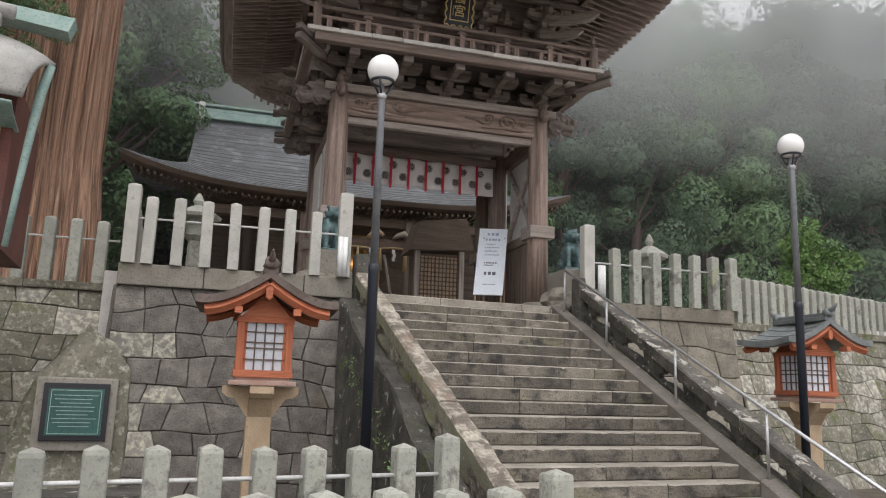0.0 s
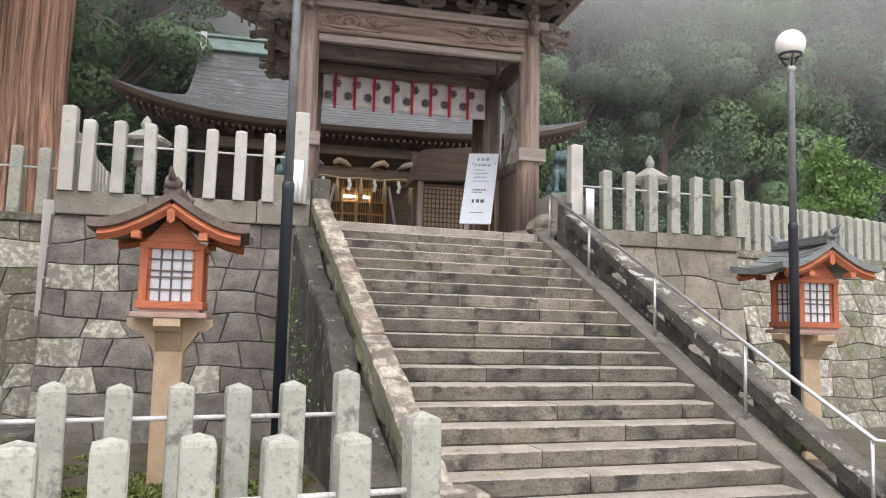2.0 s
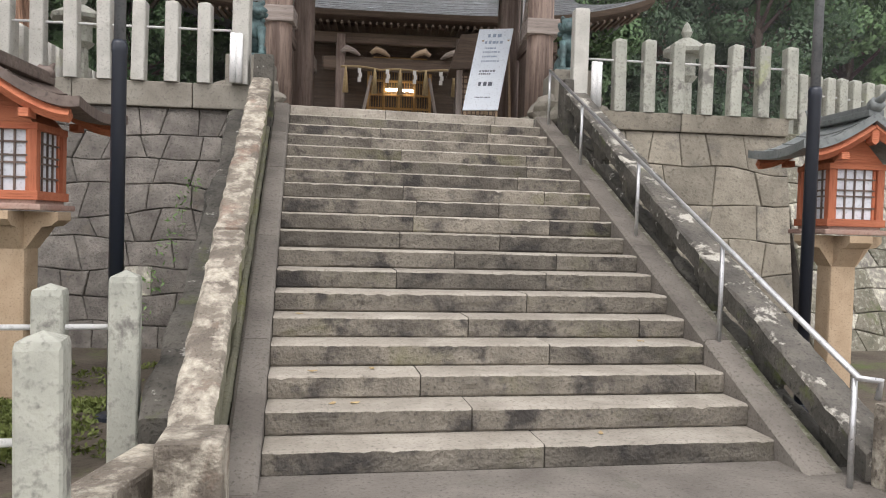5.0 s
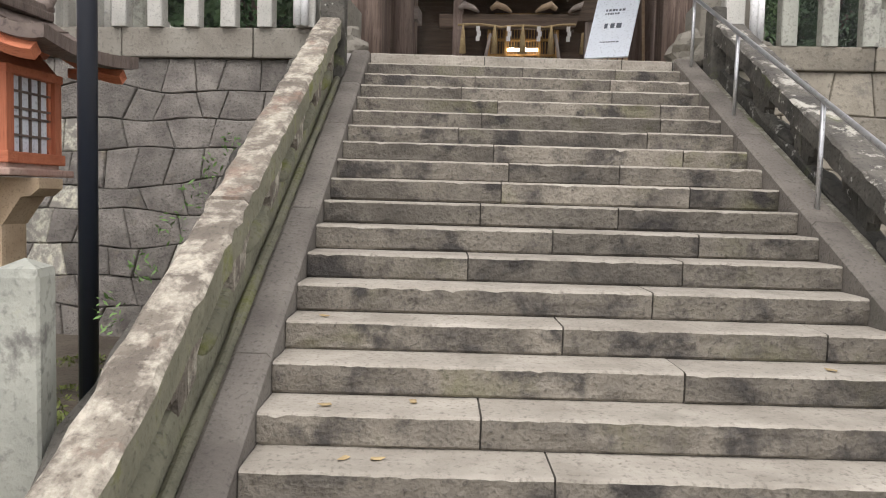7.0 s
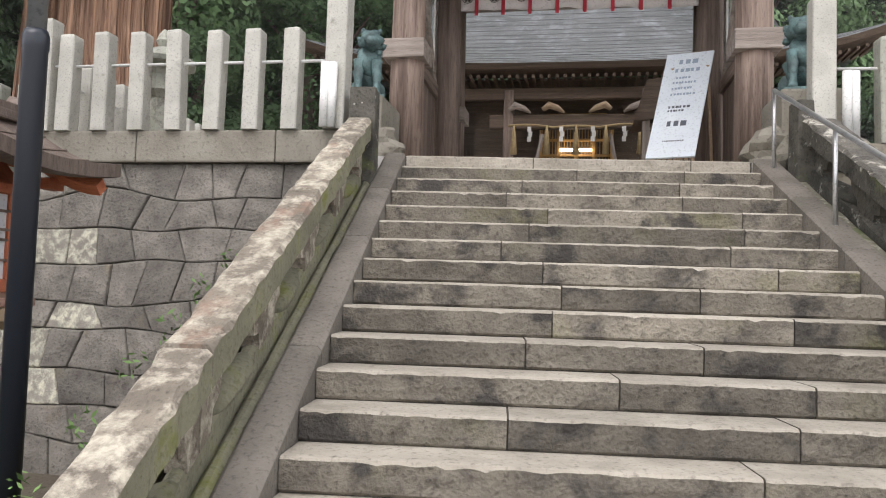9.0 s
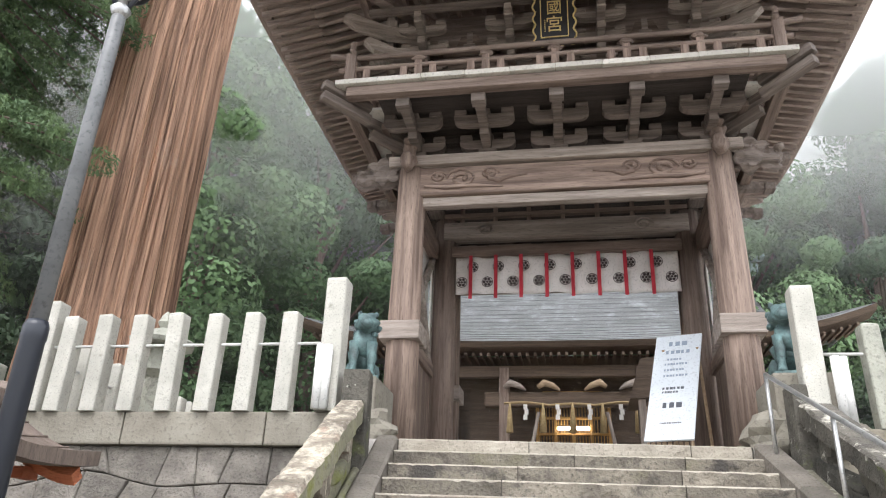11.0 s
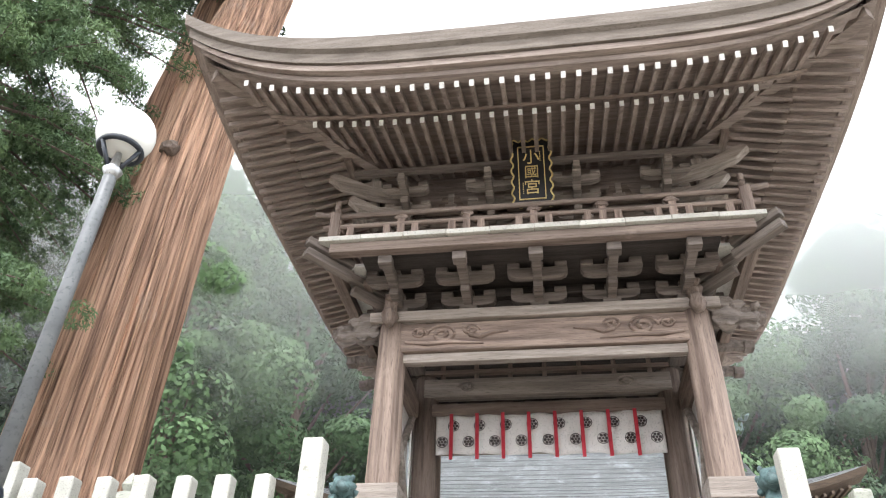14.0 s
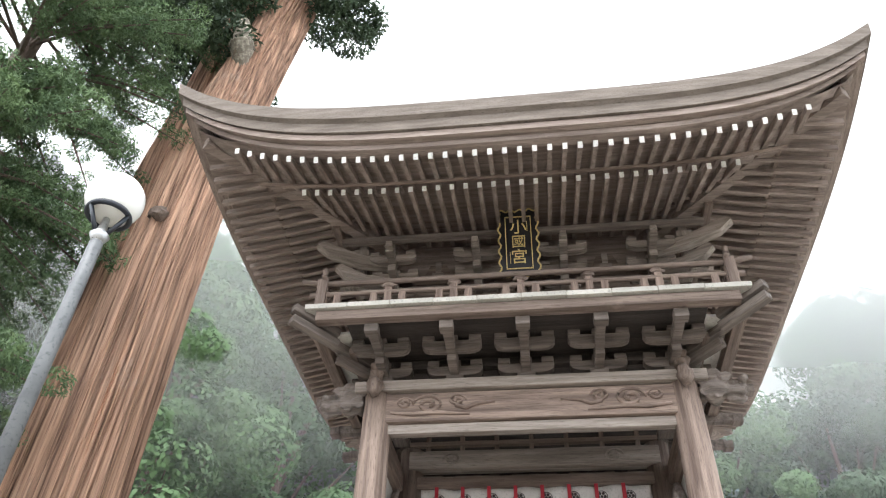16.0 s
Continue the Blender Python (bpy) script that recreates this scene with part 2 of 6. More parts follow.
def leafy(name, c1, c2):
    m = mat(name, c1, c2, 1.4, 0.75, 0.0, 9, patch=tuple(v * 1.5 for v in c2), patch_scale=2.2, patch_cut=0.58, soft=0.2, island=0.12)
    b = m.node_tree.nodes["Principled BSDF"]
    b.inputs["Subsurface Weight"].default_value = 0.0
    return m


LEAF = leafy("leaf_green", (0.07, 0.135, 0.055), (0.135, 0.23, 0.095))
LEAFSHADE = leafy("leaf_shade", (0.04, 0.077, 0.042), (0.085, 0.145, 0.07))
LEAFMID = leafy("leaf_mid", (0.06, 0.11, 0.05), (0.14, 0.215, 0.085))
LEAFDARK = leafy("leaf_dark", (0.028, 0.052, 0.026), (0.06, 0.10, 0.042))
LEAFBRIGHT = leafy("leaf_bright", (0.11, 0.20, 0.06), (0.18, 0.31, 0.09))
MOSS = leafy("moss", (0.11, 0.14, 0.03), (0.19, 0.23, 0.055))


def mist(name, strength, glow=0.0):
    """A thin bank of mist: mostly clear, scattering some white light, uneven, thinning out downward and to the left;
    with glow it emits white instead of scattering.
    """
    m = bpy.data.materials.new(name)
    m.use_nodes = True
    n, l = m.node_tree.nodes, m.node_tree.links
    n.clear()
    out, mx, tr, df = n.new("ShaderNodeOutputMaterial"), n.new("ShaderNodeMixShader"), n.new("ShaderNodeBsdfTransparent"), n.new("ShaderNodeBsdfDiffuse")
    tl, both = n.new("ShaderNodeBsdfTranslucent"), n.new("ShaderNodeMixShader")
    df.inputs[0].default_value = tl.inputs[0].default_value = (0.94, 0.96, 0.96, 1)
    both.inputs[0].default_value = 0.12
    l.new(df.outputs[0], both.inputs[1])
    l.new(tl.outputs[0], both.inputs[2])
    tc, no, mr = n.new("ShaderNodeTexCoord"), n.new("ShaderNodeTexNoise"), n.new("ShaderNodeMapRange")
    no.inputs["Scale"].default_value, no.inputs["Detail"].default_value = 0.07, 3
    l.new(tc.outputs["Object"], no.inputs["Vector"])
    l.new(no.outputs["Fac"], mr.inputs[0])
    mr.inputs[1].default_value, mr.inputs[2].default_value = 0.3, 0.7
    mr.inputs[3].default_value, mr.inputs[4].default_value = strength * 0.45, strength
    sep, up = n.new("ShaderNodeSeparateXYZ"), n.new("ShaderNodeMapRange")
    l.new(tc.outputs["Object"], sep.inputs[0])
    l.new(sep.outputs[2], up.inputs[0])
    up.inputs[1].default_value, up.inputs[2].default_value, up.inputs[3].default_value, up.inputs[4].default_value = 10.0, 22.0, 0.05, 1.4
    mul, side, mul2 = n.new("ShaderNodeMath"), n.new("ShaderNodeMapRange"), n.new("ShaderNodeMath")
    mul.operation = mul2.operation = "MULTIPLY"
    mul.use_clamp = True
    l.new(sep.outputs[0], side.inputs[0])
    # Denser to the right, in place of brighter light from that side.
    side.inputs[1].default_value, side.inputs[2].default_value, side.inputs[3].default_value, side.inputs[4].default_value = -15.0, 10.0, 0.75, 1.6
    l.new(mr.outputs[0], mul2.inputs[0])
    l.new(side.outputs[0], mul2.inputs[1])
    l.new(mul2.outputs[0], mul.inputs[0])
    l.new(up.outputs[0], mul.inputs[1])
    l.new(mul.outputs[0], mx.inputs[0])
    l.new(tr.outputs[0], mx.inputs[1])
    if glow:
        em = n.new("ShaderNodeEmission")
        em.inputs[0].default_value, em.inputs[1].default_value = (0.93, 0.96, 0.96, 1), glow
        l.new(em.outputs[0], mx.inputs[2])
    else:
        l.new(both.outputs[0], mx.inputs[2])
    l.new(mx.outputs[0], out.inputs["Surface"])
    return m


# ---- mesh helpers ----
def link_mesh(name, bm, materials, smooth=False):
    me = bpy.data.meshes.new(name)
    bm.normal_update()
    bm.to_mesh(me)
    bm.free()
    for m in materials if isinstance(materials, (list, tuple)) else [materials]:
        me.materials.append(m)
    if smooth:
        me.polygons.foreach_set("use_smooth", [True] * len(me.polygons))
    return me


def part(name, bm, material, parent, label="", smooth=False, m=None):
    ob = new(name, link_mesh(name, bm, material, smooth))
    ob.parent = parent
    if m is not None:
        ob.matrix_basis = m
    if label:
        ob["label"] = label
    return ob


def piece(name, me, parent, m):
    ob = new(name, me)
    ob.parent = parent
    ob.matrix_basis = m
    return ob


def thing(name, m, label, category, group="", kind=""):
    ob = new(name)
    ob.empty_display_size = 0.2
    ob.matrix_basis = m
    return tagged(ob, label, category, group, kind)


def solid(name, bm, material, m, label, category, group="", kind="", smooth=False):
    ob = new(name, link_mesh(name, bm, material, smooth))
    ob.matrix_basis = m
    return tagged(ob, label, category, group, kind)


def BM():
    return bmesh.new()


def box(bm, c, s, m=None, bev=0.0, mi=0, taper=1.0):
    """A box of size s round c; taper narrows its top; bev rounds its edges."""
    v = []
    for k in range(8):
        x, y, z = (k & 1) - 0.5, (k >> 1 & 1) - 0.5, (k >> 2) - 0.5
        f = taper if z > 0 else 1.0
        p = Vector((c[0] + x * s[0] * f, c[1] + y * s[1] * f, c[2] + z * s[2]))
        v.append(bm.verts.new(m @ p if m is not None else p))
    fs = [bm.faces.new([v[i] for i in q]) for q in ((0, 2, 3, 1), (4, 5, 7, 6), (0, 1, 5, 4), (2, 6, 7, 3), (0, 4, 6, 2), (1, 3, 7, 5))]
    for f in fs:
        f.material_index = mi
    if bev:
        es = list({e for f in fs for e in f.edges})
        r = bmesh.ops.bevel(bm, geom=es, offset=bev, segments=2, affect="EDGES", profile=0.6)
        for f in r["faces"]:
            f.material_index = mi
    return bm


def tube(bm, pts, radii, n=10, mi=0, caps=True, flat=1.0):
    """A round bar through pts with a radius at each."""
    pts = [Vector(p) for p in pts]
    if not isinstance(radii, (list, tuple)):
        radii = [radii] * len(pts)
    rings = []
    for k, (p, r) in enumerate(zip(pts, radii)):
        d = (pts[min(k + 1, len(pts) - 1)] - pts[max(k - 1, 0)]).normalized()
        a = d.orthogonal().normalized() if abs(d.z) > 0.95 else d.cross(Vector((0, 0, 1))).normalized()
        b = d.cross(a)
        rings.append([bm.verts.new(p + a * r * math.cos(2 * math.pi * j / n) + b * r * flat * math.sin(2 * math.pi * j / n)) for j in range(n)])
    for r0, r1 in zip(rings, rings[1:]):
        for j in range(n):
            f = bm.faces.new((r0[j], r0[(j + 1) % n], r1[(j + 1) % n], r1[j]))
            f.material_index = mi
    if caps:
        for r in (rings[0][::-1], rings[-1]):
            bm.faces.new(r).material_index = mi
    return bm


def lathe(bm, prof, n=20, c=(0, 0, 0), sx=1.0, sy=1.0, mi=0):
    rings = [[bm.verts.new((c[0] + sx * r * math.cos(2 * math.pi * j / n), c[1] + sy * r * math.sin(2 * math.pi * j / n), c[2] + z)) for j in range(n)] for r, z in prof]
    for r0, r1 in zip(rings, rings[1:]):
        for j in range(n):
            bm.faces.new((r0[j], r0[(j + 1) % n], r1[(j + 1) % n], r1[j])).material_index = mi
    bm.faces.new(rings[0][::-1])
    bm.faces.new(rings[-1])
    return bm


def slab(bm, outline, y0, y1, m=None, mi=0):
    """An outline of (x, z), drawn out along y from y0 to y1."""
    a = [Vector((x, y0, z)) for x, z in outline]
    b = [Vector((x, y1, z)) for x, z in outline]
    if m is not None:
        a, b = [m @ p for p in a], [m @ p for p in b]
    a, b = [bm.verts.new(p) for p in a], [bm.verts.new(p) for p in b]
    n = len(a)
    fs = [bm.faces.new(a), bm.faces.new(b[::-1])] + [bm.faces.new((a[(i + 1) % n], a[i], b[i], b[(i + 1) % n])) for i in range(n)]
    for f in fs:
        f.material_index = mi
    bmesh.ops.recalc_face_normals(bm, faces=fs)
    return bm


def blob(bm, c, r, seed=0, rough=0.25, sub=2, m=None):
    """A lumpy rounded mass."""
    res = bmesh.ops.create_icosphere(bm, subdivisions=sub, radius=1.0)
    for v in res["verts"]:
        k = 1 + rough * noise.noise(v.co * 1.7 + Vector((seed * 3.7, seed, 0)))
        v.co = Vector((c[0] + v.co.x * r[0] * k, c[1] + v.co.y * r[1] * k, c[2] + v.co.z * r[2] * k))
        if m is not None:
            v.co = m @ v.co
    return bm


def sheet(bm, f, nu, nv, mi=0):
    """A surface f(a, b) over a, b from 0 to 1."""
    g = [[bm.verts.new(f(i / nu, j / nv)) for j in range(nv + 1)] for i in range(nu + 1)]
    for i in range(nu):
        for j in range(nv):
            bm.faces.new((g[i][j], g[i + 1][j], g[i + 1][j + 1], g[i][j + 1])).material_index = mi
    return g

# ---- the ground and the terrace ----
GL, TOP, TER = 0.09, 3.29, 3.30
Y0, RUN, RISE = 5.981, 0.3305, 0.1684
XL, XR = 3.30, 6.80


def slope(y):
    """Height of the line of the step edges."""
    return GL + (y - Y0) / RUN * RISE


bm = BM()
box(bm, (0, 400, GL - 0.25), (3000, 3000, 0.5))
solid("ground", bm, SOIL, pose(0, 0, 0), "dark soil ground with moss and fallen leaves", "ground", kind="structure")
bm = BM()
box(bm, (6.0, -8.0, GL + 0.002), (30.0, 24.2, 0.02))
solid("pavement", bm, PAVE, pose(0, 0, 0), "worn grey stone approach in front of the steps", "pavement", kind="structure")
bm = BM()
for x0, x1, y0, z1 in ((-60, -0.75, 13.1, 3.14), (-0.75, 2.86, 12.2, TER), (2.86, 7.26, 12.32, TOP - 0.004), (7.26, 60, 12.2, TER)):
    box(bm, ((x0 + x1) / 2, (y0 + 70) / 2, (z1 - 1) / 2), (x1 - x0, 70 - y0, z1 + 1))
solid("terrace", bm, GRAVEL, pose(0, 0, 0), "raised gravel terrace of the shrine above the retaining walls", "terrace", kind="structure")
bm = BM()
for k in range(1):
    sheet(bm, lambda a, b: Vector((-110 + 220 * a, 46 + 60 * b, 3 + 34 * b ** 0.8 + 3 * noise.noise(Vector((a * 9, b * 4, 2))))), 30, 12)
solid("hillside", bm, SOIL, pose(0, 0, 0), "steep wooded hillside behind the shrine", "hillside", kind="structure", smooth=True)

# ---- the gate's own frame: u along its front, v into its depth ----
GATE = pose(5.14, 13.62, 0, 0, 0, -6.0)

gate = thing("shrine_gate", GATE, "two-storey weathered dark wooden shrine gate with bracketed balcony", "gate")
COLS = [(-2.13, 0.25), (2.13, 0.25), (-2.13, 3.75), (2.13, 3.75)]
for k, (u, v) in enumerate(COLS):
    bm = BM()
    tube(bm, [(u, v, 3.46), (u, v, 5.0), (u, v, 7.55)], [0.225, 0.22, 0.195], 20)
    part("column", bm, CZ, gate, "weathered round timber column with open grain", smooth=True)
    bm = BM()
    lathe(bm, [(0.30, 3.27), (0.36, 3.30), (0.38, 3.38), (0.355, 3.45), (0.29, 3.50), (0.20, 3.515)], 24, (u, v, 0))
    part("base_stone", bm, CAP, gate, "rounded pale stone column base", smooth=True)
    bm = BM()
    box(bm, (u, v, 4.955), (0.54, 0.54, 0.25), bev=0.015)
    part("collar", bm, GX, gate, "square weathered timber collar round the column")
for u in (-1.93, 1.93):
    bm = BM()
    tube(bm, [(u, 2.15, 3.3), (u, 2.15, 7.5)], 0.19, 18)
    part("inner_column", bm, WZ, gate, smooth=True)
    for v0, v1 in ((0.45, 2.0), (2.3, 3.6)):
        sgn = 1 if u > 0 else -1
        bm = BM()
        box(bm, (u + 0.2 * sgn, (v0 + v1) / 2, 4.05), (0.06, v1 - v0, 1.6))
        part("side_panel", bm, WZ, gate, "dark plank panel closing the gate's side")
        bm = BM()
        box(bm, (u + 0.2 * sgn, (v0 + v1) / 2, 4.93), (0.16, v1 - v0 + 0.5, 0.2), bev=0.012)
        part("side_rail", bm, WY, gate)
        bm = BM()
        box(bm, (u + 0.2 * sgn, (v0 + v1) / 2, 6.95), (0.2, v1 - v0 + 0.5, 0.3), bev=0.015)
        part("side_beam", bm, WY, gate)
        for a, b in ((5.05, 6.8), (6.8, 5.05)):
            bm = BM()
            tube(bm, [(u + 0.2 * sgn, v0, a), (u + 0.2 * sgn, (v0 + v1) / 2, (a + b) / 2), (u + 0.2 * sgn, v1, b)], 0.06, 6)
            part("lattice_bar", bm, GY, gate)
        bm = BM()
        box(bm, (u + 0.27 * sgn, (v0 + v1) / 2, 5.95), (0.03, v1 - v0, 1.75))
        part("plaster_panel", bm, PLASTER, gate, "pale plaster panel behind the crossed bars")


def swirl(bm, c, r, flip, y, w=0.022):
    """A carved spiral scroll in low relief."""
    pts = []
    for k in range(26):
        a = k / 25 * 3.4 * math.pi
        q = r * (1 - k / 30)
        pts.append((c[0] + flip * q * math.cos(a), y, c[1] + 0.7 * q * math.sin(a)))
    tube(bm, pts, [w * (0.5 + 0.6 * k / 25) for k in range(26)], 6)


def beam_between(name, z0, z1, v, half, mats, label, d=0.26):
    bm = BM()
    box(bm, (0, v, (z0 + z1) / 2), (2 * half, d, z1 - z0), bev=0.02)
    ob = part(name, bm, mats, gate, label)
    return ob


for v, nm in ((0.25, "carved_beam"), (3.75, "rear_beam")):
    ob = beam_between(nm, 6.98, 7.42, v, 2.0, CX, "heavy rounded beam with carved cloud scrolls at its ends")
    s = -1 if v < 2 else 1
    for f in (-1, 1):
        bm = BM()
        yy = v + s * 0.14
        swirl(bm, (f * 1.38, 7.23), 0.22, f, yy, 0.036)
        swirl(bm, (f * 0.98, 7.28), 0.13, -f, yy, 0.03)
        swirl(bm, (f * 1.72, 7.26), 0.12, -f, yy, 0.03)
        tube(bm, [(f * 1.0, yy, 7.2), (f * 0.85, yy, 7.16), (f * 0.7, yy, 7.22), (f * 0.45, yy, 7.24)], [0.034, 0.036, 0.03, 0.012], 6)
        tube(bm, [(f * 1.92, yy, 7.12), (f * 1.6, yy, 7.08), (f * 1.3, yy, 7.1), (f * 0.8, yy, 7.06)], [0.02, 0.034, 0.034, 0.012], 6)
        part("scroll_carving", bm, CX, ob, smooth=True)
    beam_between("top_plate", 7.44, 7.60, v, 2.45, GX, "pale weathered plate along the top of the beam", 0.42)
    beam_between("under_beam", 6.83, 6.97, v, 1.98, GX, "thin grey beam below the carved one", 0.14)
beam_between("lintel", 6.82, 7.02, 2.15, 1.9, WX, "dark lintel over the passage", 0.3)
beam_between("inner_beam", 7.12, 7.42, 2.05, 1.95, GX, "grey inner beam with carved scrolls", 0.24)
for f in (-1, 1):
    bm = BM()
    swirl(bm, (f * 1.25, 7.27), 0.15, f, 1.92, 0.03)
    part("inner_scroll", bm, GX, gate, smooth=True)
for z in (7.55, 7.75):
    bm = BM()
    box(bm, (0, 2.0, z), (3.9, 0.1, 0.07))
    part("inner_rail", bm, WX, gate)
for k in range(7):
    bm = BM()
    box(bm, (-1.65 + 0.55 * k, 2.0, 7.6), (0.07, 0.06, 0.36))
    part("inner_strut", bm, WZ, gate)
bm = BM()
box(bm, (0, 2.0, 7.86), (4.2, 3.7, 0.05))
part("storey_floor", bm, SX, gate, "underside of the upper storey, darkened to stand for shade")


def beast(bm, s=1.0, seed=0):
    """A carved beast-head beam end, a nose pointing along +x, with curls."""
    blob(bm, (0.16, 0, 0.0), (0.20, 0.12, 0.15), seed, 0.5, 3)
    blob(bm, (0.40, 0, -0.03), (0.14, 0.09, 0.10), seed + 1, 0.6, 3)
    for k, (x, z, q) in enumerate(((0.02, 0.10, 0.09), (0.16, 0.15, 0.08), (0.30, 0.10, 0.07), (0.05, -0.06, 0.08), (0.19, -0.11, 0.06))):
        for y in (-0.10, 0.10):
            tube(bm, [(x + q * (1 - j / 16) * math.cos(j * 0.75), y, z + q * (1 - j / 16) * math.sin(j * 0.75)) for j in range(14)], [0.026 - 0.0012 * j for j in range(14)], 6)
    for k in range(9):
        a = k * 0.7
        blob(bm, (0.06 + 0.055 * k, 0.06 * math.sin(3 * a), 0.10 + 0.06 * math.cos(2 * a)), (0.065, 0.07, 0.055), seed + k, 0.5, 1)
    tube(bm, [(0.3, 0, -0.10), (0.44, 0, -0.15), (0.52, 0, -0.10)], [0.05, 0.04, 0.02], 6)


for u, v in COLS:
    s = 1 if u > 0 else -1
    f = -1 if v < 2 else 1
    bm = BM()
    beast(bm, seed=int(u * 3 + v))
    ob = part("side_beast_head", bm, BX, gate, "carved beast head at the beam's end", smooth=True, m=pose(u + 0.2 * s, v, 7.36, 0, 0, 0 if s > 0 else 180) @ Matrix.Scale(1.2, 4))
    md = ob.modifiers.new("carve", "REMESH")
    md.mode, md.voxel_size = "VOXEL", 0.016
    bm = BM()
    blob(bm, (0, 0.03, 0.16), (0.10, 0.13, 0.16), 3, 0.4, 3)
    blob(bm, (0, -0.03, -0.08), (0.11, 0.12, 0.14), 5, 0.4, 3)
    blob(bm, (0, -0.10, 0.22), (0.07, 0.07, 0.06), 7, 0.5, 2)
    part("front_beast_head", bm, WZ, gate, "carved beast head looking forward from the column top", smooth=True, m=pose(u, v + f * 0.28, 7.52, 0, 0, 0 if f < 0 else 180))
    bm = BM()
    tube(bm, [(0, 0, 0), (0.25, 0, 0.02), (0.42, 0, 0.10), (0.5, 0, 0.04)], [0.09, 0.10, 0.08, 0.03], 8)
    blob(bm, (0.3, 0, 0.08), (0.16, 0.08, 0.08), 2, 0.5, 2)
    part("beam_nose", bm, BX, gate, smooth=True, m=pose(u + 0.1 * s, v + 1.9 * (1 if v < 2 else -1), 7.25, 0, 0, 0 if s > 0 else 180))
    for ang, hh in ((45, 7.66), (45, 7.84), (45, 8.0)):
        r = 0.75 + (hh - 7.66) * 1.4
        bm = BM()
        box(bm, (r / 2, 0, 0), (r, 0.13, 0.12), bev=0.012)
        part("corner_arm", bm, BX, gate, m=pose(u, v, hh + 0.06, 0, -6, 90 + (-s * 90) + s * f * 45 if f > 0 else (-45 if s > 0 else -135)))


def bracket_mesh():
    """A bracket set: crossed arms with upturned rounded ends and square bearing blocks, reaching forward along -y in two steps."""
    bm = BM()

    def arm(half, y, z, h=0.15, t=0.13):
        e = 0.2
        out = [(-half, z + h), (-half, z + h * 0.6), (-half + 0.035, z + 0.25 * h), (-half + 0.10, z + 0.06 * h), (-half + e, z), (half - e, z), (half - 0.10, z + 0.06 * h), (half - 0.035, z + 0.25 * h), (half, z + h * 0.6), (half, z + h)]
        slab(bm, out, y - t / 2, y + t / 2)
        for x in (-half + 0.09, 0, half - 0.09):
            box(bm, (x, y, z + h + 0.045), (0.17, 0.17, 0.09), bev=0.014)

    box(bm, (0, 0, 0.05), (0.26, 0.26, 0.10), bev=0.02)
    arm(0.40, -0.05, 0.08)
    box(bm, (0, -0.22, 0.15), (0.13, 0.60, 0.14), bev=0.015)
    arm(0.42, -0.50, 0.22)
    box(bm, (0, -0.62, 0.25), (0.13, 0.95, 0.14), bev=0.015)
    box(bm, (0, -1.12, 0.22), (0.19, 0.16, 0.13), bev=0.014)
    return link_mesh("bracket", bm, BX)


BR = bracket_mesh()
for k in range(5):
    piece("bracket", BR, gate, pose(-2.04 + 1.02 * k, 0.22, 7.60))
    piece("bracket", BR, gate, pose(-2.04 + 1.02 * k, 3.78, 7.60, 0, 0, 180))
for k in range(3):
    piece("bracket", BR, gate, pose(-2.1, 1.1 + 0.9 * k, 7.60, 0, 0, -90))
    piece("bracket", BR, gate, pose(2.1, 1.1 + 0.9 * k, 7.60, 0, 0, 90))
for u in (-2.45, 2.45):
    bm = BM()
    box(bm, (u, 2.0, 7.90), (0.10, 4.6, 0.10), bev=0.01)
    part("bracket_rail", bm, WY, gate)
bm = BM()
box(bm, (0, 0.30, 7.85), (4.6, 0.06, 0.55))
part("bracket_backing", bm, SX, gate, "boarding behind the brackets, darkened to stand for shade")

# balcony
HB, VB0, VB1 = 2.95, -1.0, 5.0
for v in (VB0 - 0.02, VB1 - 0.06):
    bm = BM()
    box(bm, (0, v, 7.965), (2 * HB - 0.3, 0.16, 0.15), bev=0.012)
    part("balcony_beam", bm, WX, gate, "long timber edge beam under the balcony")
for u in (-HB + 0.1, HB - 0.1):
    bm = BM()
    box(bm, (u, 2.0, 7.955), (0.16, VB1 - VB0 - 0.3, 0.17), bev=0.012)
    part("balcony_beam", bm, WY, gate)
for k in range(10):
    bm = BM()
    w = 2 * HB / 10
    box(bm, (-HB + w * (k + 0.5), VB0 - 0.05, 8.085 + 0.003 * (k % 3)), (w - 0.006, 0.22, 0.075), bev=0.006)
    part("balcony_plank", bm, EDGE, gate, "pale bleached plank edge of the balcony")
    bm = BM()
    box(bm, (-HB + w * (k + 0.5), VB1 - 0.2, 8.075), (w - 0.006, 0.62, 0.05))
    part("balcony_plank", bm, EDGE, gate)
for u in (-HB + 0.25, HB - 0.25):
    bm = BM()
    box(bm, (u, 2.0, 8.072), (0.5, VB1 - VB0 - 1.0, 0.05), bev=0.006)
    part("balcony_plank", bm, EDGE, gate)
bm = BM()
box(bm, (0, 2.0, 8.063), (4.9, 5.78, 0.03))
part("balcony_floor", bm, SX, gate, "floor boards of the balcony, darkened to stand for shade")
for s in (-1, 1):
    for v, f in ((VB0, -1), (VB1, 1)):
        for j, z in enumerate((7.98, 7.80)):
            bm = BM()
            box(bm, (0.25, 0, 0), (0.75, 0.14, 0.12), bev=0.015)
            part("corner_beam", bm, BX, gate, "weathered beam end sticking out at the balcony's corner", m=pose(s * (HB - 0.28), v - f * 0.28, z, 0, -8, math.degrees(math.atan2(f, s))))


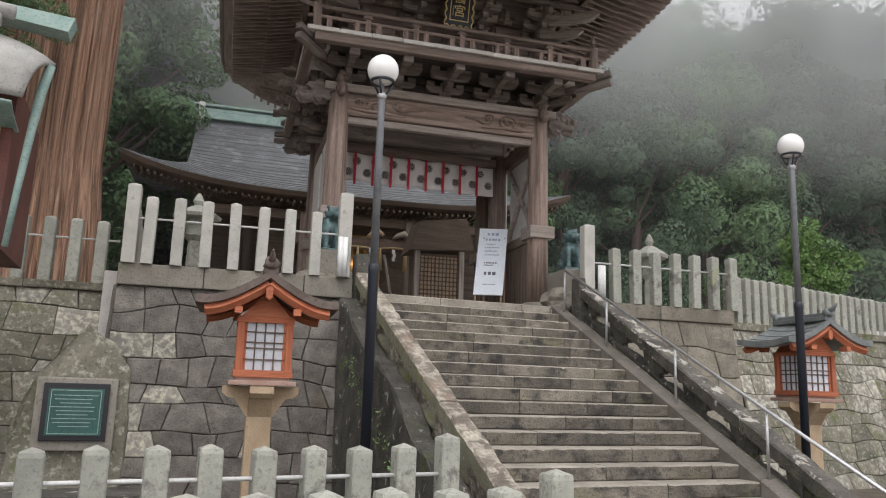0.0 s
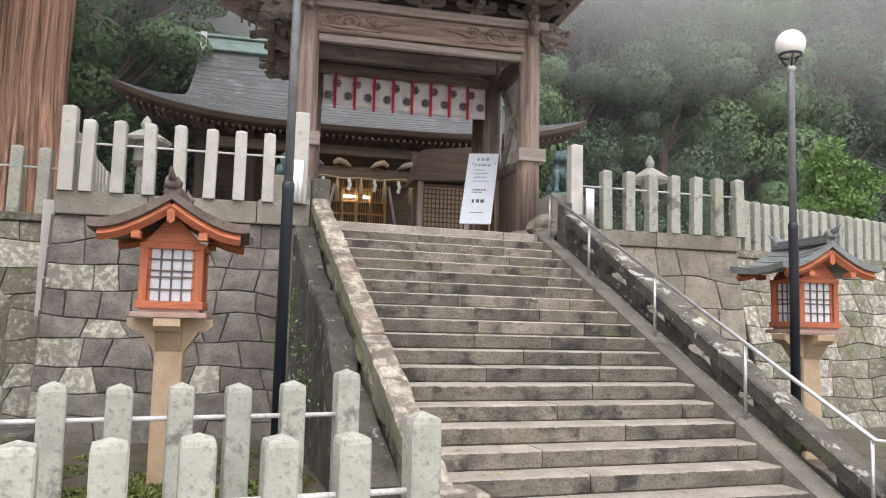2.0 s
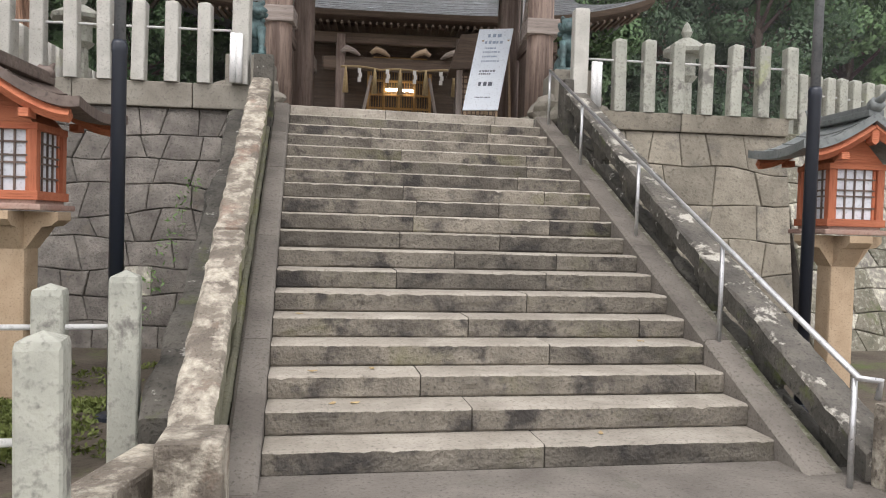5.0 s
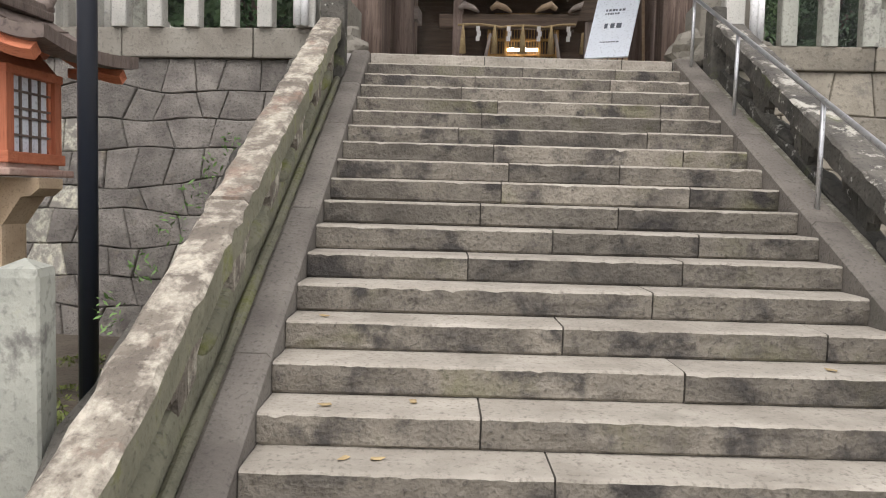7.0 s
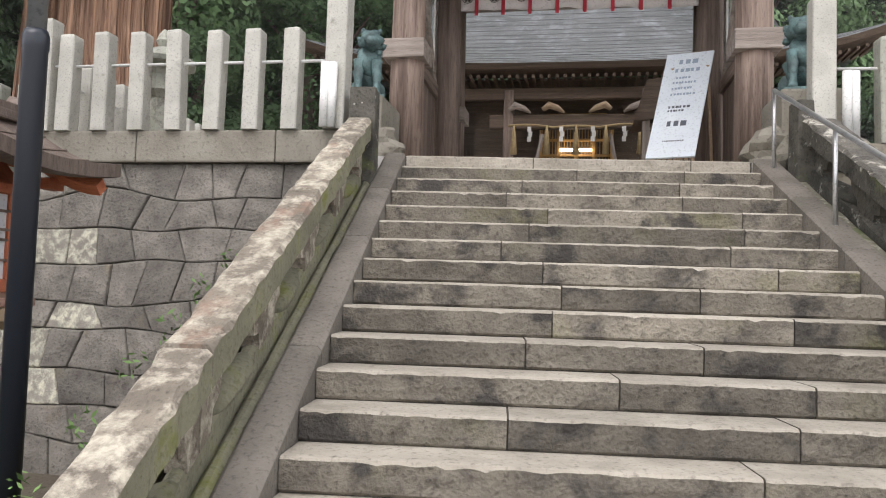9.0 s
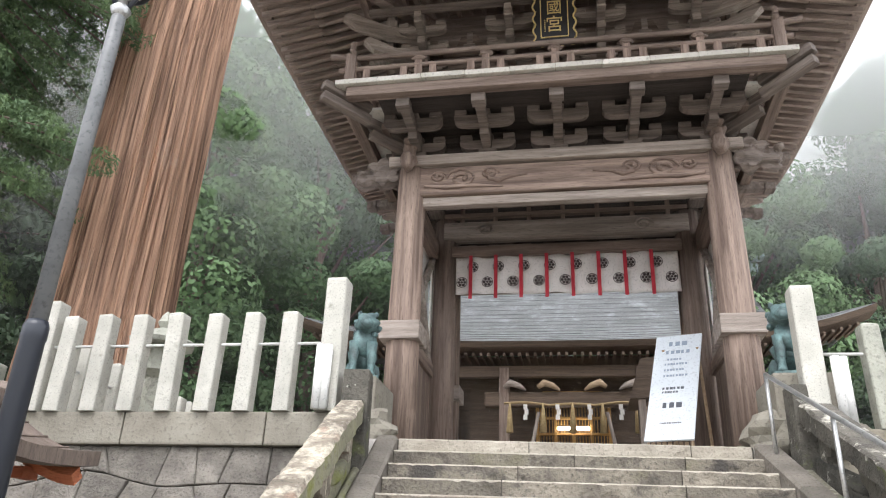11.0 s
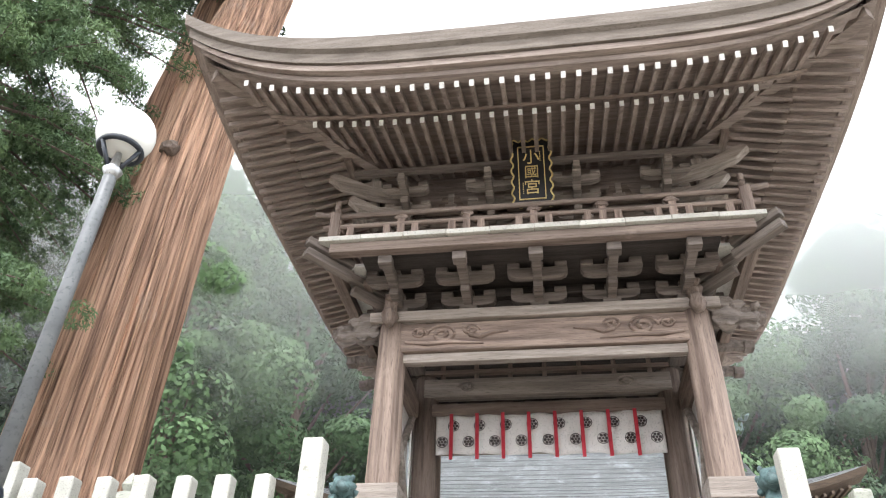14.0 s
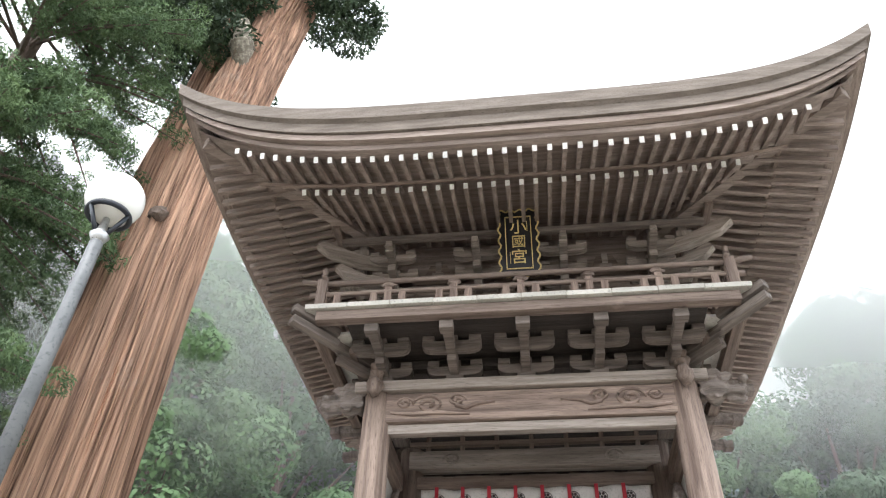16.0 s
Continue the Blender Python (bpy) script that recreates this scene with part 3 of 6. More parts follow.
def railing(x0, x1, fixed, along_u, out):
    """One side of the balcony's railing."""
    L = x1 - x0
    P = (lambda x, y, z: (x, fixed + y, z)) if along_u else (lambda x, y, z: (fixed + y, x, z))
    for z, r, o in ((8.15, 0.03, 0), (8.37, 0.038, 0.2), (8.56, 0.042, 0.34)):
        bm = BM()
        up = 0.07 if o > 0.3 else 0.0
        tube(bm, [P(x0 - o, 0, z + up), P(x0, 0, z), P(x1, 0, z), P(x1 + o, 0, z + up)], r, 8)
        part("rail", bm, WX if along_u else WY, gate, smooth=True)
    n = round(L / 0.95)
    for k in range(n + 1):
        for d in (-0.2, 0.0, 0.2):
            x = x0 + L * k / n + d
            if x0 - 0.05 <= x <= x1 + 0.05:
                bm = BM()
                h = 0.40 if d == 0 else 0.25
                box(bm, P(x, 0, 8.10 + h / 2), (0.11, 0.07, h) if along_u else (0.07, 0.11, h), taper=0.85)
                part("baluster", bm, CZ, gate)
        if 0 < k < n:
            bm = BM()
            blob(bm, P(x0 + L * k / n, 0, 8.475), (0.10, 0.05, 0.05), k, 0.4, 2)
            part("rail_boss", bm, WX, gate)
    return


railing(-2.75, 2.75, VB0 - 0.02, True, -1)
railing(-2.75, 2.75, VB1 - 0.12, True, 1)
railing(VB0 + 0.2, VB1 - 0.2, -2.75, False, -1)
railing(VB0 + 0.2, VB1 - 0.2, 2.75, False, 1)
for u in (-2.78, 2.78):
    for v in (VB0 - 0.02, VB1 - 0.12):
        bm = BM()
        box(bm, (u, v, 8.36), (0.14, 0.14, 0.52), bev=0.01)
        box(bm, (u, v, 8.70), (0.065, 0.065, 0.17), bev=0.01)
        blob(bm, (u, v, 8.80), (0.05, 0.05, 0.07), 1, 0.1, 1)
        part("railing_post", bm, WZ, gate, "dark corner post of the balcony railing")

# upper storey
UB, VA, VC = 1.95, 0.15, 3.85
bm = BM()
box(bm, (0, (VA + VC) / 2, 9.2), (2 * UB, VC - VA, 2.3))
part("upper_wall", bm, RX, gate, "dark boarded wall of the upper storey")
for k in range(5):
    bm = BM()
    tube(bm, [(-UB + UB * k / 2, VA - 0.02, 8.08), (-UB + UB * k / 2, VA - 0.02, 9.3)], 0.11, 12)
    part("upper_post", bm, WZ, gate, smooth=True)
for z, d, h in ((8.28, 0.12, 0.14), (8.70, 0.10, 0.12), (9.02, 0.14, 0.12)):
    bm = BM()
    box(bm, (0, VA - 0.06, z), (2 * UB + 0.5, d, h), bev=0.01)
    part("wall_rail", bm, WX, gate)
def tiered_bracket_mesh():
    """A bracket set of three tiers that step out along -y, each a crossed arm with rounded ends and three bearing blocks."""
    bm = BM()
    box(bm, (0, 0, 0.04), (0.24, 0.24, 0.12), bev=0.02)
    for y, z, half in ((-0.04, 0.10, 0.30), (-0.30, 0.25, 0.36), (-0.56, 0.40, 0.36)):
        h, t = 0.12, 0.11
        out = [(-half, z + h), (-half, z + 0.55 * h), (-half + 0.04, z + 0.2 * h), (-half + 0.15, z), (half - 0.15, z), (half - 0.04, z + 0.2 * h), (half, z + 0.55 * h), (half, z + h)]
        slab(bm, out, y - t / 2, y + t / 2)
        for x in (-half + 0.08, 0, half - 0.08):
            box(bm, (x, y, z + h + 0.03), (0.15, 0.15, 0.07), bev=0.016)
        box(bm, (0, y - 0.12, z + 0.02), (0.12, 0.42, 0.12), bev=0.014)
    box(bm, (0, -0.80, 0.45), (0.10, 0.34, 0.11), bev=0.014)
    box(bm, (0, -0.66, 0.62), (0.085, 0.085, 0.28), bev=0.01)
    return link_mesh("bracket", bm, GX)


UBR = tiered_bracket_mesh()
for k in range(4):
    piece("upper_bracket", UBR, gate, pose(-1.95 + 1.3 * k, VA, 9.00))
    piece("upper_bracket", UBR, gate, pose(-1.95 + 1.3 * k, VC, 9.00, 0, 0, 180))
for k in range(3):
    for u, a in ((-UB, -90), (UB, 90)):
        piece("upper_bracket", UBR, gate, pose(u, VA + (VC - VA) * k / 2, 9.00, 0, 0, a))
for s in (-1, 1):
    for v, f in ((VA, -1), (VC, 1)):
        for j in range(2):
            bm = BM()
            w = 0.15 - 0.02 * j
            out = [(0.0, 0.0), (0.5, -0.06), (0.95 - 0.12 * j, 0.02), (1.12 - 0.12 * j, 0.16), (1.05 - 0.12 * j, 0.24), (0.5, 0.12), (0.0, 0.2)]
            slab(bm, out, -w / 2, w / 2)
            part("corner_tail", bm, GX, gate, "upcurved corner tail of the bracket set", m=pose(s * UB, v + f * 0.35, 9.42 - 0.36 * j, 0, 0, math.degrees(math.atan2(0.45 * f, s))) @ Matrix.Diagonal((1.12 - 0.2 * j, 1, 0.95, 1)))
        bm = BM()
        box(bm, (s * (UB + 0.5), v + f * 0.5, 9.75), (0.13, 0.13, 0.6), bev=0.01)
        box(bm, (s * (UB + 0.5), v + f * 0.5, 9.62), (0.24, 0.24, 0.12), bev=0.015)
        part("corner_strut", bm, GZ, gate)
for v, f in ((VA, -1), (VC, 1)):
    for off, z in ((0.85, 9.60),):
        bm = BM()
        box(bm, (0, v + f * off, z + 0.02), (2 * UB + 2 * off - 0.2, 0.10, 0.09), bev=0.01)
        part("eave_purlin", bm, BX, gate)
for u in (-1, 1):
    for off, z in ((0.45, 9.62), (0.85, 9.86)):
        bm = BM()
        box(bm, (u * (UB + off), (VA + VC) / 2, z), (0.12, VC - VA + 2 * off + 0.3, 0.13), bev=0.01)
        part("eave_purlin", bm, WY, gate)
for k in range(7):
    if k % 2:
        bm = BM()
        x = -1.95 + 0.65 * k
        box(bm, (x, VA - 0.12, 9.42), (0.18, 0.16, 0.10), bev=0.014)
        box(bm, (x, VA - 0.12, 9.56), (0.09, 0.09, 0.3), bev=0.01)
        part("bearing_block", bm, GX, gate)
for k in (-1, 0, 1):
    bm = BM()
    out = [(-0.42, 0), (-0.36, 0.08), (-0.2, 0.12), (-0.13, 0.3), (0.13, 0.3), (0.2, 0.12), (0.36, 0.08), (0.42, 0)]
    slab(bm, out, -0.05, 0.05)
    part("frog_leg_strut", bm, WX, gate, "carved frog-leg strut between the brackets", m=pose(k * 1.3, VA - 0.1, 9.35))

# ---- the gate's roof ----
EU, EV0, EV1, ZE = 4.69, -3.07, 7.07, 9.86
CORNER, SIDE = 0.91, 0.48
DF, DS = ZE - 10.42, ZE + SIDE - 10.69
VM, EVH = (EV0 + EV1) / 2, (EV1 - EV0) / 2


def lift_u(u):
    return CORNER * min(abs(u) / EU, 1.05) ** 4.2


def lift_v(v):
    return (CORNER - SIDE) * min(abs(v - VM) / EVH, 1.05) ** 4.2


def band(profile, side, s, n=40):
    """A run of eave along one side: profile of (inset from the eave's edge, height over the eave's middle), with mitred corners."""
    bm = BM()
    rings = []
    for k in range(n + 1):
        a = -1 + 2 * k / n
        ring = []
        for ins, z in profile:
            if side == "front":
                u = a * (EU - ins)
                y = EV0 + ins if s < 0 else EV1 - ins
                ring.append(bm.verts.new((u, y, z + DF + lift_u(a * EU))))
            else:
                v = VM + a * (EVH - ins)
                ring.append(bm.verts.new((s * (EU - ins), v, z + DF + SIDE + (CORNER - SIDE) * abs(a) ** 4.2)))
        rings.append(ring)
    m = len(profile)
    fs = []
    for r0, r1 in zip(rings, rings[1:]):
        for j in range(m):
            fs.append(bm.faces.new((r0[j], r0[(j + 1) % m], r1[(j + 1) % m], r1[j])))
    bm.faces.new(rings[0])
    bm.faces.new(rings[-1][::-1])
    bmesh.ops.recalc_face_normals(bm, faces=bm.faces[:])
    return bm


for side, s in (("front", -1), ("front", 1), ("side", -1), ("side", 1)):
    wd = RX if side == "front" else RY
    part("eave_edge", band([(0.0, 10.42), (0.02, 10.22), (0.10, 10.17), (0.5, 10.3), (0.5, 10.5)], side, s), SHINGLE, gate, "thick grey-brown layered eave edge curving up at the corners", smooth=False)
    part("eave_layer", band([(0.08, 10.18), (0.10, 10.03), (0.5, 10.06), (0.5, 10.2)], side, s), SHINGLE, gate)
    part("eave_board", band([(0.14, 10.02), (0.15, 9.93), (0.42, 9.92), (0.42, 10.02)], side, s), wd, gate)
    part("eave_batten", band([(0.24, 9.915), (0.25, 9.84), (0.40, 9.83), (0.40, 9.915)], side, s), wd, gate)


def rafter(p0, p1, w, h, tip):
    """A squared rafter from p0 (inner) to p1 (outer end), its end painted white."""
    p0, p1 = Vector(p0), Vector(p1)
    d = (p1 - p0).normalized()
    a = d.cross(Vector((0, 0, 1))).normalized() * w / 2
    b = a.cross(d).normalized() * h / 2
    bm = BM()
    q = [[bm.verts.new(p + sa * a + sb * b) for sa, sb in ((-1, -1), (1, -1), (1, 1), (-1, 1))] for p in (p0, p1)]
    for j in range(4):
        bm.faces.new((q[0][j], q[0][(j + 1) % 4], q[1][(j + 1) % 4], q[1][j]))
    f = bm.faces.new(q[1])
    f.material_index = 1 if tip else 0
    bmesh.ops.recalc_face_normals(bm, faces=bm.faces[:])
    return bm


NF = 40
for s, v_fly, v_gr in ((-1, EV0 + 0.34, EV0 + 1.07), (1, EV1 - 0.34, EV1 - 1.07)):
    for k in range(NF):
        u = -3.70 + 7.40 * k / (NF - 1)
        hip = max(0.0, abs(u) - 1.85)
        L = lift_u(u * 1.06)
        inner = 1.1 - 0.13 * hip if abs(u) < 3.62 else 0.5
        part("rafter", rafter((u, v_fly - s * inner, 9.22 + 0.44 * inner + 0.62 * L), (u, v_fly, 9.20 + 0.9 * L), 0.060, 0.085, True), [RY, TIP], gate)
        if abs(u) < 3.06:
            part("rafter", rafter((u, v_gr - s * (1.75 - 0.9 * hip), 9.86 + 0.3 * L), (u, v_gr, 9.36 + 0.55 * L), 0.060, 0.085, True), [RY, TIP], gate)
NS = 44
for s in (-1, 1):
    for k in range(NS):
        v = VM - 4.2 + 8.4 * k / (NS - 1)
        L = lift_v(v) * 1.2
        part("rafter", rafter((s * 3.05, v, 9.88 + 0.6 * L), (s * (EU - 0.36), v, 9.62 + 1.0 * L), 0.060, 0.085, True), [RX, TIP], gate)
        if abs(v - VM) < 3.5:
            part("rafter", rafter((s * 2.0, v, 10.12 + 0.4 * L), (s * (EU - 1.1), v, 9.74 + 0.6 * L), 0.060, 0.085, True), [RX, TIP], gate)
for s in (-1, 1):
    for v0, v1 in ((0.1, EV0 + 0.3), (3.9, EV1 - 0.3)):
        bm = rafter((s * 1.9, v0, 9.95), (s * (EU - 0.42), v1 + (0.16 if v1 < 0 else -0.16), 9.98), 0.16, 0.2, False)
        part("hip_rafter", bm, [RX, TIP], gate, "stout diagonal hip rafter at the eave's corner")
for s, v in ((-1, EV0 + 1.04), (1, EV1 - 1.04)):
    bm = BM()
    tube(bm, [(-3.6 + 7.2 * k / 24, v, 9.47 + 0.6 * lift_u(-3.6 + 7.2 * k / 24)) for k in range(25)], 0.03, 6)
    part("rafter_batten", bm, WX, gate)
for s in (-1, 1):
    bm = BM()
    tube(bm, [(s * (EU - 1.07), VM - 3.9 + 7.8 * k / 20, 9.85 + 0.6 * lift_v(VM - 3.9 + 7.8 * k / 20)) for k in range(21)], 0.05, 6)
    part("rafter_batten", bm, WY, gate)


def soffit(a, b):
    """The boards over the rafters, from the eave inward."""
    u, v = (-1 + 2 * a) * (EU - 0.3), EV0 + 0.3 + b * (EV1 - EV0 - 0.6)
    du, dv = (EU - 0.3 - abs(u)), (EVH - 0.3 - abs(v - VM))
    ins = min(du, dv)
    edge = (lift_u(u) if dv < du else lift_v(v) + SIDE * 0.9) * math.exp(-ins * 0.55)
    return Vector((u, v, min(9.93 + DF + edge + 0.27 * ins, 10.3 + edge * 0.3)))


bm = BM()
sheet(bm, soffit, 60, 60)
part("soffit", bm, RX, gate, "dark boards above the rafters", smooth=True)


def roof_top(a, b):
    """The shingled hip roof seen from outside."""
    u, v = (-1 + 2 * a) * (EU - 0.02), EV0 + 0.02 + b * (EV1 - EV0 - 0.04)
    du, dv = EU - abs(u), EVH - abs(v - VM)
    ins = min(du, dv)
    edge = (lift_u(u) if dv < du else lift_v(v) + SIDE) * math.exp(-ins * 0.8)
    return Vector((u, v, ZE + 0.01 + edge + 0.42 * ins + 0.10 * ins * ins))


bm = BM()
sheet(bm, roof_top, 60, 60)
part("roof", bm, SHINGLE, gate, "curved bark-shingled roof", smooth=True)
bm = BM()
box(bm, (0, VM, 14.15), (2.4, 0.5, 0.6), bev=0.05)
part("roof_ridge", bm, SHINGLE, gate)

# ---- things hung on and set under the gate ----
curtain = thing("shrine_curtain", GATE @ pose(0, 2.0, 0), "white cloth curtain with dark round crests and red ribbons", "curtain")


def cloth(a, b):
    return Vector((-1.74 + 3.48 * a, 0.02 * math.sin(a * 50) + 0.03 * b * math.sin(a * 23 + 1), 6.80 - 0.62 * b - 0.06 * b * a + 0.01 * math.sin(a * 31)))


bm = BM()
sheet(bm, cloth, 90, 8)
ob = part("cloth", bm, CLOTH, curtain, smooth=True)
so = ob.modifiers.new("thick", "SOLIDIFY")
so.thickness = 0.006
for k in range(8):
    x = -1.74 + 3.48 * (k + 0.62) / 8.62
    bm = BM()
    box(bm, (x, -0.05, 6.45), (0.055, 0.012, 0.74))
    part("ribbon", bm, REDCLOTH, curtain, "red ribbon hanging over the curtain")
for k in range(17):
    x = -1.66 + 3.48 * k / 17.0
    z = 6.62 if k % 2 else 6.36
    if k % 2 == 0 and k < 16:
        x += 0.03
    bm = BM()
    for j in range(6):
        a = 2 * math.pi * j / 6
        c = (x + 0.05 * math.cos(a), z + 0.05 * math.sin(a))
        slab(bm, [(c[0] + 0.023 * math.cos(b * math.pi / 4), c[1] + 0.023 * math.sin(b * math.pi / 4)) for b in range(8)], -0.052, -0.044)
    slab(bm, [(x + 0.02 * math.cos(b * math.pi / 4), z + 0.02 * math.sin(b * math.pi / 4)) for b in range(8)], -0.052, -0.044)
    ring = [(x + 0.085 * math.cos(b * math.pi / 10), -0.048, z + 0.085 * math.sin(b * math.pi / 10)) for b in range(21)]
    tube(bm, ring, 0.006, 5)
    part("crest", bm, CREST, curtain, "dark round printed crest")


def lettering(text, size, depth=0.006):
    """Raised letters as a bmesh, centred, lying in x and y."""
    cu = bpy.data.curves.new("letters", "FONT")
    cu.body, cu.size, cu.extrude, cu.align_x, cu.align_y = text, size, depth, "CENTER", "CENTER"
    tmp = bpy.data.objects.new("letters", cu)
    scene.collection.objects.link(tmp)
    me = bpy.data.meshes.new_from_object(tmp.evaluated_get(bpy.context.evaluated_depsgraph_get()))
    bm = BM()
    bm.from_mesh(me)
    bpy.data.objects.remove(tmp)
    bpy.data.meshes.remove(me)
    return bm


plaque = thing("gate_plaque", GATE @ pose(0.0, -0.82, 9.30, 103, 0, 0) @ Matrix.Scale(0.93, 4), "black lacquered name plaque with gold frame and characters", "plaque")
bm = BM()
box(bm, (0, 0, 0), (0.60, 1.18, 0.05), bev=0.01)
part("panel", bm, LACQUER, plaque)
bm = BM()
for x in (-0.2, 0.2):
    box(bm, (x, 0, 0.035), (0.014, 0.92, 0.02))
for y in (-0.46, 0.46):
    box(bm, (0, y, 0.035), (0.414, 0.014, 0.02))
part("inner_line", bm, GOLD, plaque, "thin gold line")
bm = BM()
pts = []
for k in range(121):
    a = k / 120 * 4
    sgm, f = int(a) % 4, a - int(a)
    w = 0.022 * math.sin(f * math.pi * (12 if sgm % 2 else 8))
    x, y = ((-0.30 + 0.6 * f, 0.58 + w), (0.30 + w, 0.58 - 1.16 * f), (0.30 - 0.6 * f, -0.58 - w), (-0.30 - w, -0.58 + 1.16 * f))[sgm]
    pts.append((x, y, 0.03))
tube(bm, pts, 0.014, 6)
part("scalloped_frame", bm, GOLD, plaque, "scalloped gold frame")
for ch, y, sz in (("小", 0.26, 0.27), ("國", 0.0, 0.24), ("宮", -0.27, 0.27)):
    part("character", lettering(ch, sz), GOLD, plaque, "raised gold character", m=pose(0, y, 0.034))
bm = BM()
for k in range(6):
    box(bm, (0.14, 0.36 - 0.03 * k, 0.03), (0.014, 0.016, 0.01))
    box(bm, (-0.14, -0.18 - 0.035 * k, 0.03), (0.014, 0.018, 0.01))
part("small_writing", bm, GOLD, plaque)

board = thing("notice_board", pose(0, 0, 0), "tall white leaning notice board with grey writing", "notice board")
P0, P1, P2 = Vector((6.165, 14.33, 3.75)), Vector((6.73, 14.10, 3.75)), Vector((6.535, 14.88, 5.22))
ax = (P1 - P0).normalized()
ay = (P2 - P0 - (P2 - P0).dot(ax) * ax * 0.0).normalized()
wB, hB = (P1 - P0).length, (P2 - P0).length
an = ax.cross(ay).normalized()


def on_board(x, y, w, h, d0, d1):
    bm = BM()
    vs = []
    for d in (d0, d1):
        for xx, yy in ((x, y), (x + w, y), (x + w, y + h), (x, y + h)):
            vs.append(bm.verts.new(P0 + ax * xx * wB + ay * yy * hB + an * d))
    for q in ((0, 3, 2, 1), (4, 5, 6, 7), (0, 1, 5, 4), (1, 2, 6, 5), (2, 3, 7, 6), (3, 0, 4, 7)):
        bm.faces.new([vs[i] for i in q])
    return bm


part("panel", on_board(0, -0.05, 1, 1.05, -0.03, 0.0), BOARD, board)
for y, x0, x1, hgt, mt in ((0.885, 0.30, 0.72, 0.045, INK), (0.80, 0.25, 0.80, 0.035, INK), (0.73, 0.30, 0.62, 0.02, INK), (0.68, 0.25, 0.75, 0.02, INK), (0.62, 0.25, 0.7, 0.02, INK), (0.56, 0.25, 0.78, 0.02, INK),
                           (0.43, 0.26, 0.72, 0.022, DARKINK), (0.395, 0.26, 0.60, 0.018, DARKINK), (0.25, 0.30, 0.72, 0.05, DARKINK), (0.10, 0.28, 0.72, 0.012, DARKINK)):
    n = max(3, int((x1 - x0) / (hgt * 3.0)))
    for k in range(n):
        w = (x1 - x0) / n
        part("writing", on_board(x0 + k * w, y, w * (0.55 + 0.3 * ((k * 7) % 3) / 2), hgt, 0.001, 0.003), mt, board)
bm = BM()
for o in (0.18, 0.92):
    p = P0 + ax * wB * o + ay * hB * 0.85
    tube(bm, [p, (p.x + 0.18, p.y + 0.35, TOP)], 0.022, 6)
part("prop", bm, TANX, board, "wooden prop behind the board")
bm = BM()
for o in (0.06, 0.94):
    p = P0 + ax * wB * o - an * 0.03
    tube(bm, [(p.x, p.y, TOP), p, p + ay * hB], 0.02, 6)
part("stile", bm, TANX, board)

# ---- the hall behind the gate ----
hall = thing("worship_hall", GATE @ pose(0, 0, 0), "old wooden worship hall with curved grey copper roof behind the gate", "hall")
HV, HZ0 = 10.0, 7.85


def hall_roof(a, b):
    """Front slope: a along the eave, b from the eave to the ridge."""
    s = -1 + 2 * a
    half = 7.55 - 1.85 * min(b / 0.35, 1.0) ** 0.8
    z = HZ0 + 0.85 * abs(s) ** 3.5 * (1 - b) ** 2 + 1.0 * b + 2.9 * b ** 1.9
    por = max(0.0, 1 - (s * 7.55 / 3.4) ** 4) * 0.0
    return Vector((s * half, HV + 5.5 * b - por, z))


bm = BM()
sheet(bm, hall_roof, 60, 26)
ob = part("roof", bm, COPPER, hall, "curved grey copper-shingled roof with sheen painted as pale patches", smooth=True)
bm = BM()
for k in range(60):
    a0, a1 = k / 60, (k + 1) / 60
    q = [hall_roof(a0, 0), hall_roof(a1, 0)]
    vs = [bm.verts.new(p) for p in (q[0], q[1], q[1] + Vector((0, 0.1, -0.14)), q[0] + Vector((0, 0.1, -0.14)))]
    bm.faces.new(vs)
    vs2 = [bm.verts.new(p) for p in (q[0] + Vector((0, 0.1, -0.14)), q[1] + Vector((0, 0.1, -0.14)), q[1] + Vector((0, 0.7, -0.2)), q[0] + Vector((0, 0.7, -0.2)))]
    bm.faces.new(vs2)
    vs3 = [bm.verts.new(p) for p in (q[0] + Vector((0, 0.7, -0.28)), q[1] + Vector((0, 0.7, -0.28)), q[1] + Vector((0, 3.2, 0.15)), q[0] + Vector((0, 3.2, 0.15)))]
    bm.faces.new(vs3)
part("eave", bm, HX, hall, "dark layered eave")
for k in range(70):
    bm = BM()
    p = hall_roof(0.03 + 0.94 * k / 69, 0)
    box(bm, (p.x, p.y + 0.75, p.z - 0.30), (0.07, 1.1, 0.08))
    part("eave_rafter", bm, HY, hall)
for s in (-1, 1):
    bm = BM()
    sheet(bm, lambda a, b: Vector((s * (7.55 - 1.85 * min(b / 0.35, 1.0) ** 0.8), HV + 11 * a if b < 0.01 else HV + 5.5 * b + (11 - 11 * b) * a, hall_roof(0 if s < 0 else 1, b).z)), 10, 20)
    part("roof_side", bm, COPPER, hall, smooth=True)
bm = BM()
box(bm, (0, HV + 5.5, HZ0 + 4.05), (12.4, 0.45, 0.28), bev=0.03)
box(bm, (0, HV + 5.5, HZ0 + 4.28), (12.0, 0.32, 0.14), bev=0.02)
box(bm, (0, HV + 5.5, HZ0 + 4.45), (12.9, 0.5, 0.08), bev=0.02)
part("ridge", bm, VERDIGRIS, hall, "green copper ridge with flared ends")
for k in range(1, 20):
    bm = BM()
    tube(bm, [hall_roof(0.01 + 0.98 * j / 40, k / 21) + Vector((0, -0.004, 0.004)) for j in range(41)], 0.009, 5)
    part("roof_course", bm, COPPER, hall, smooth=True)
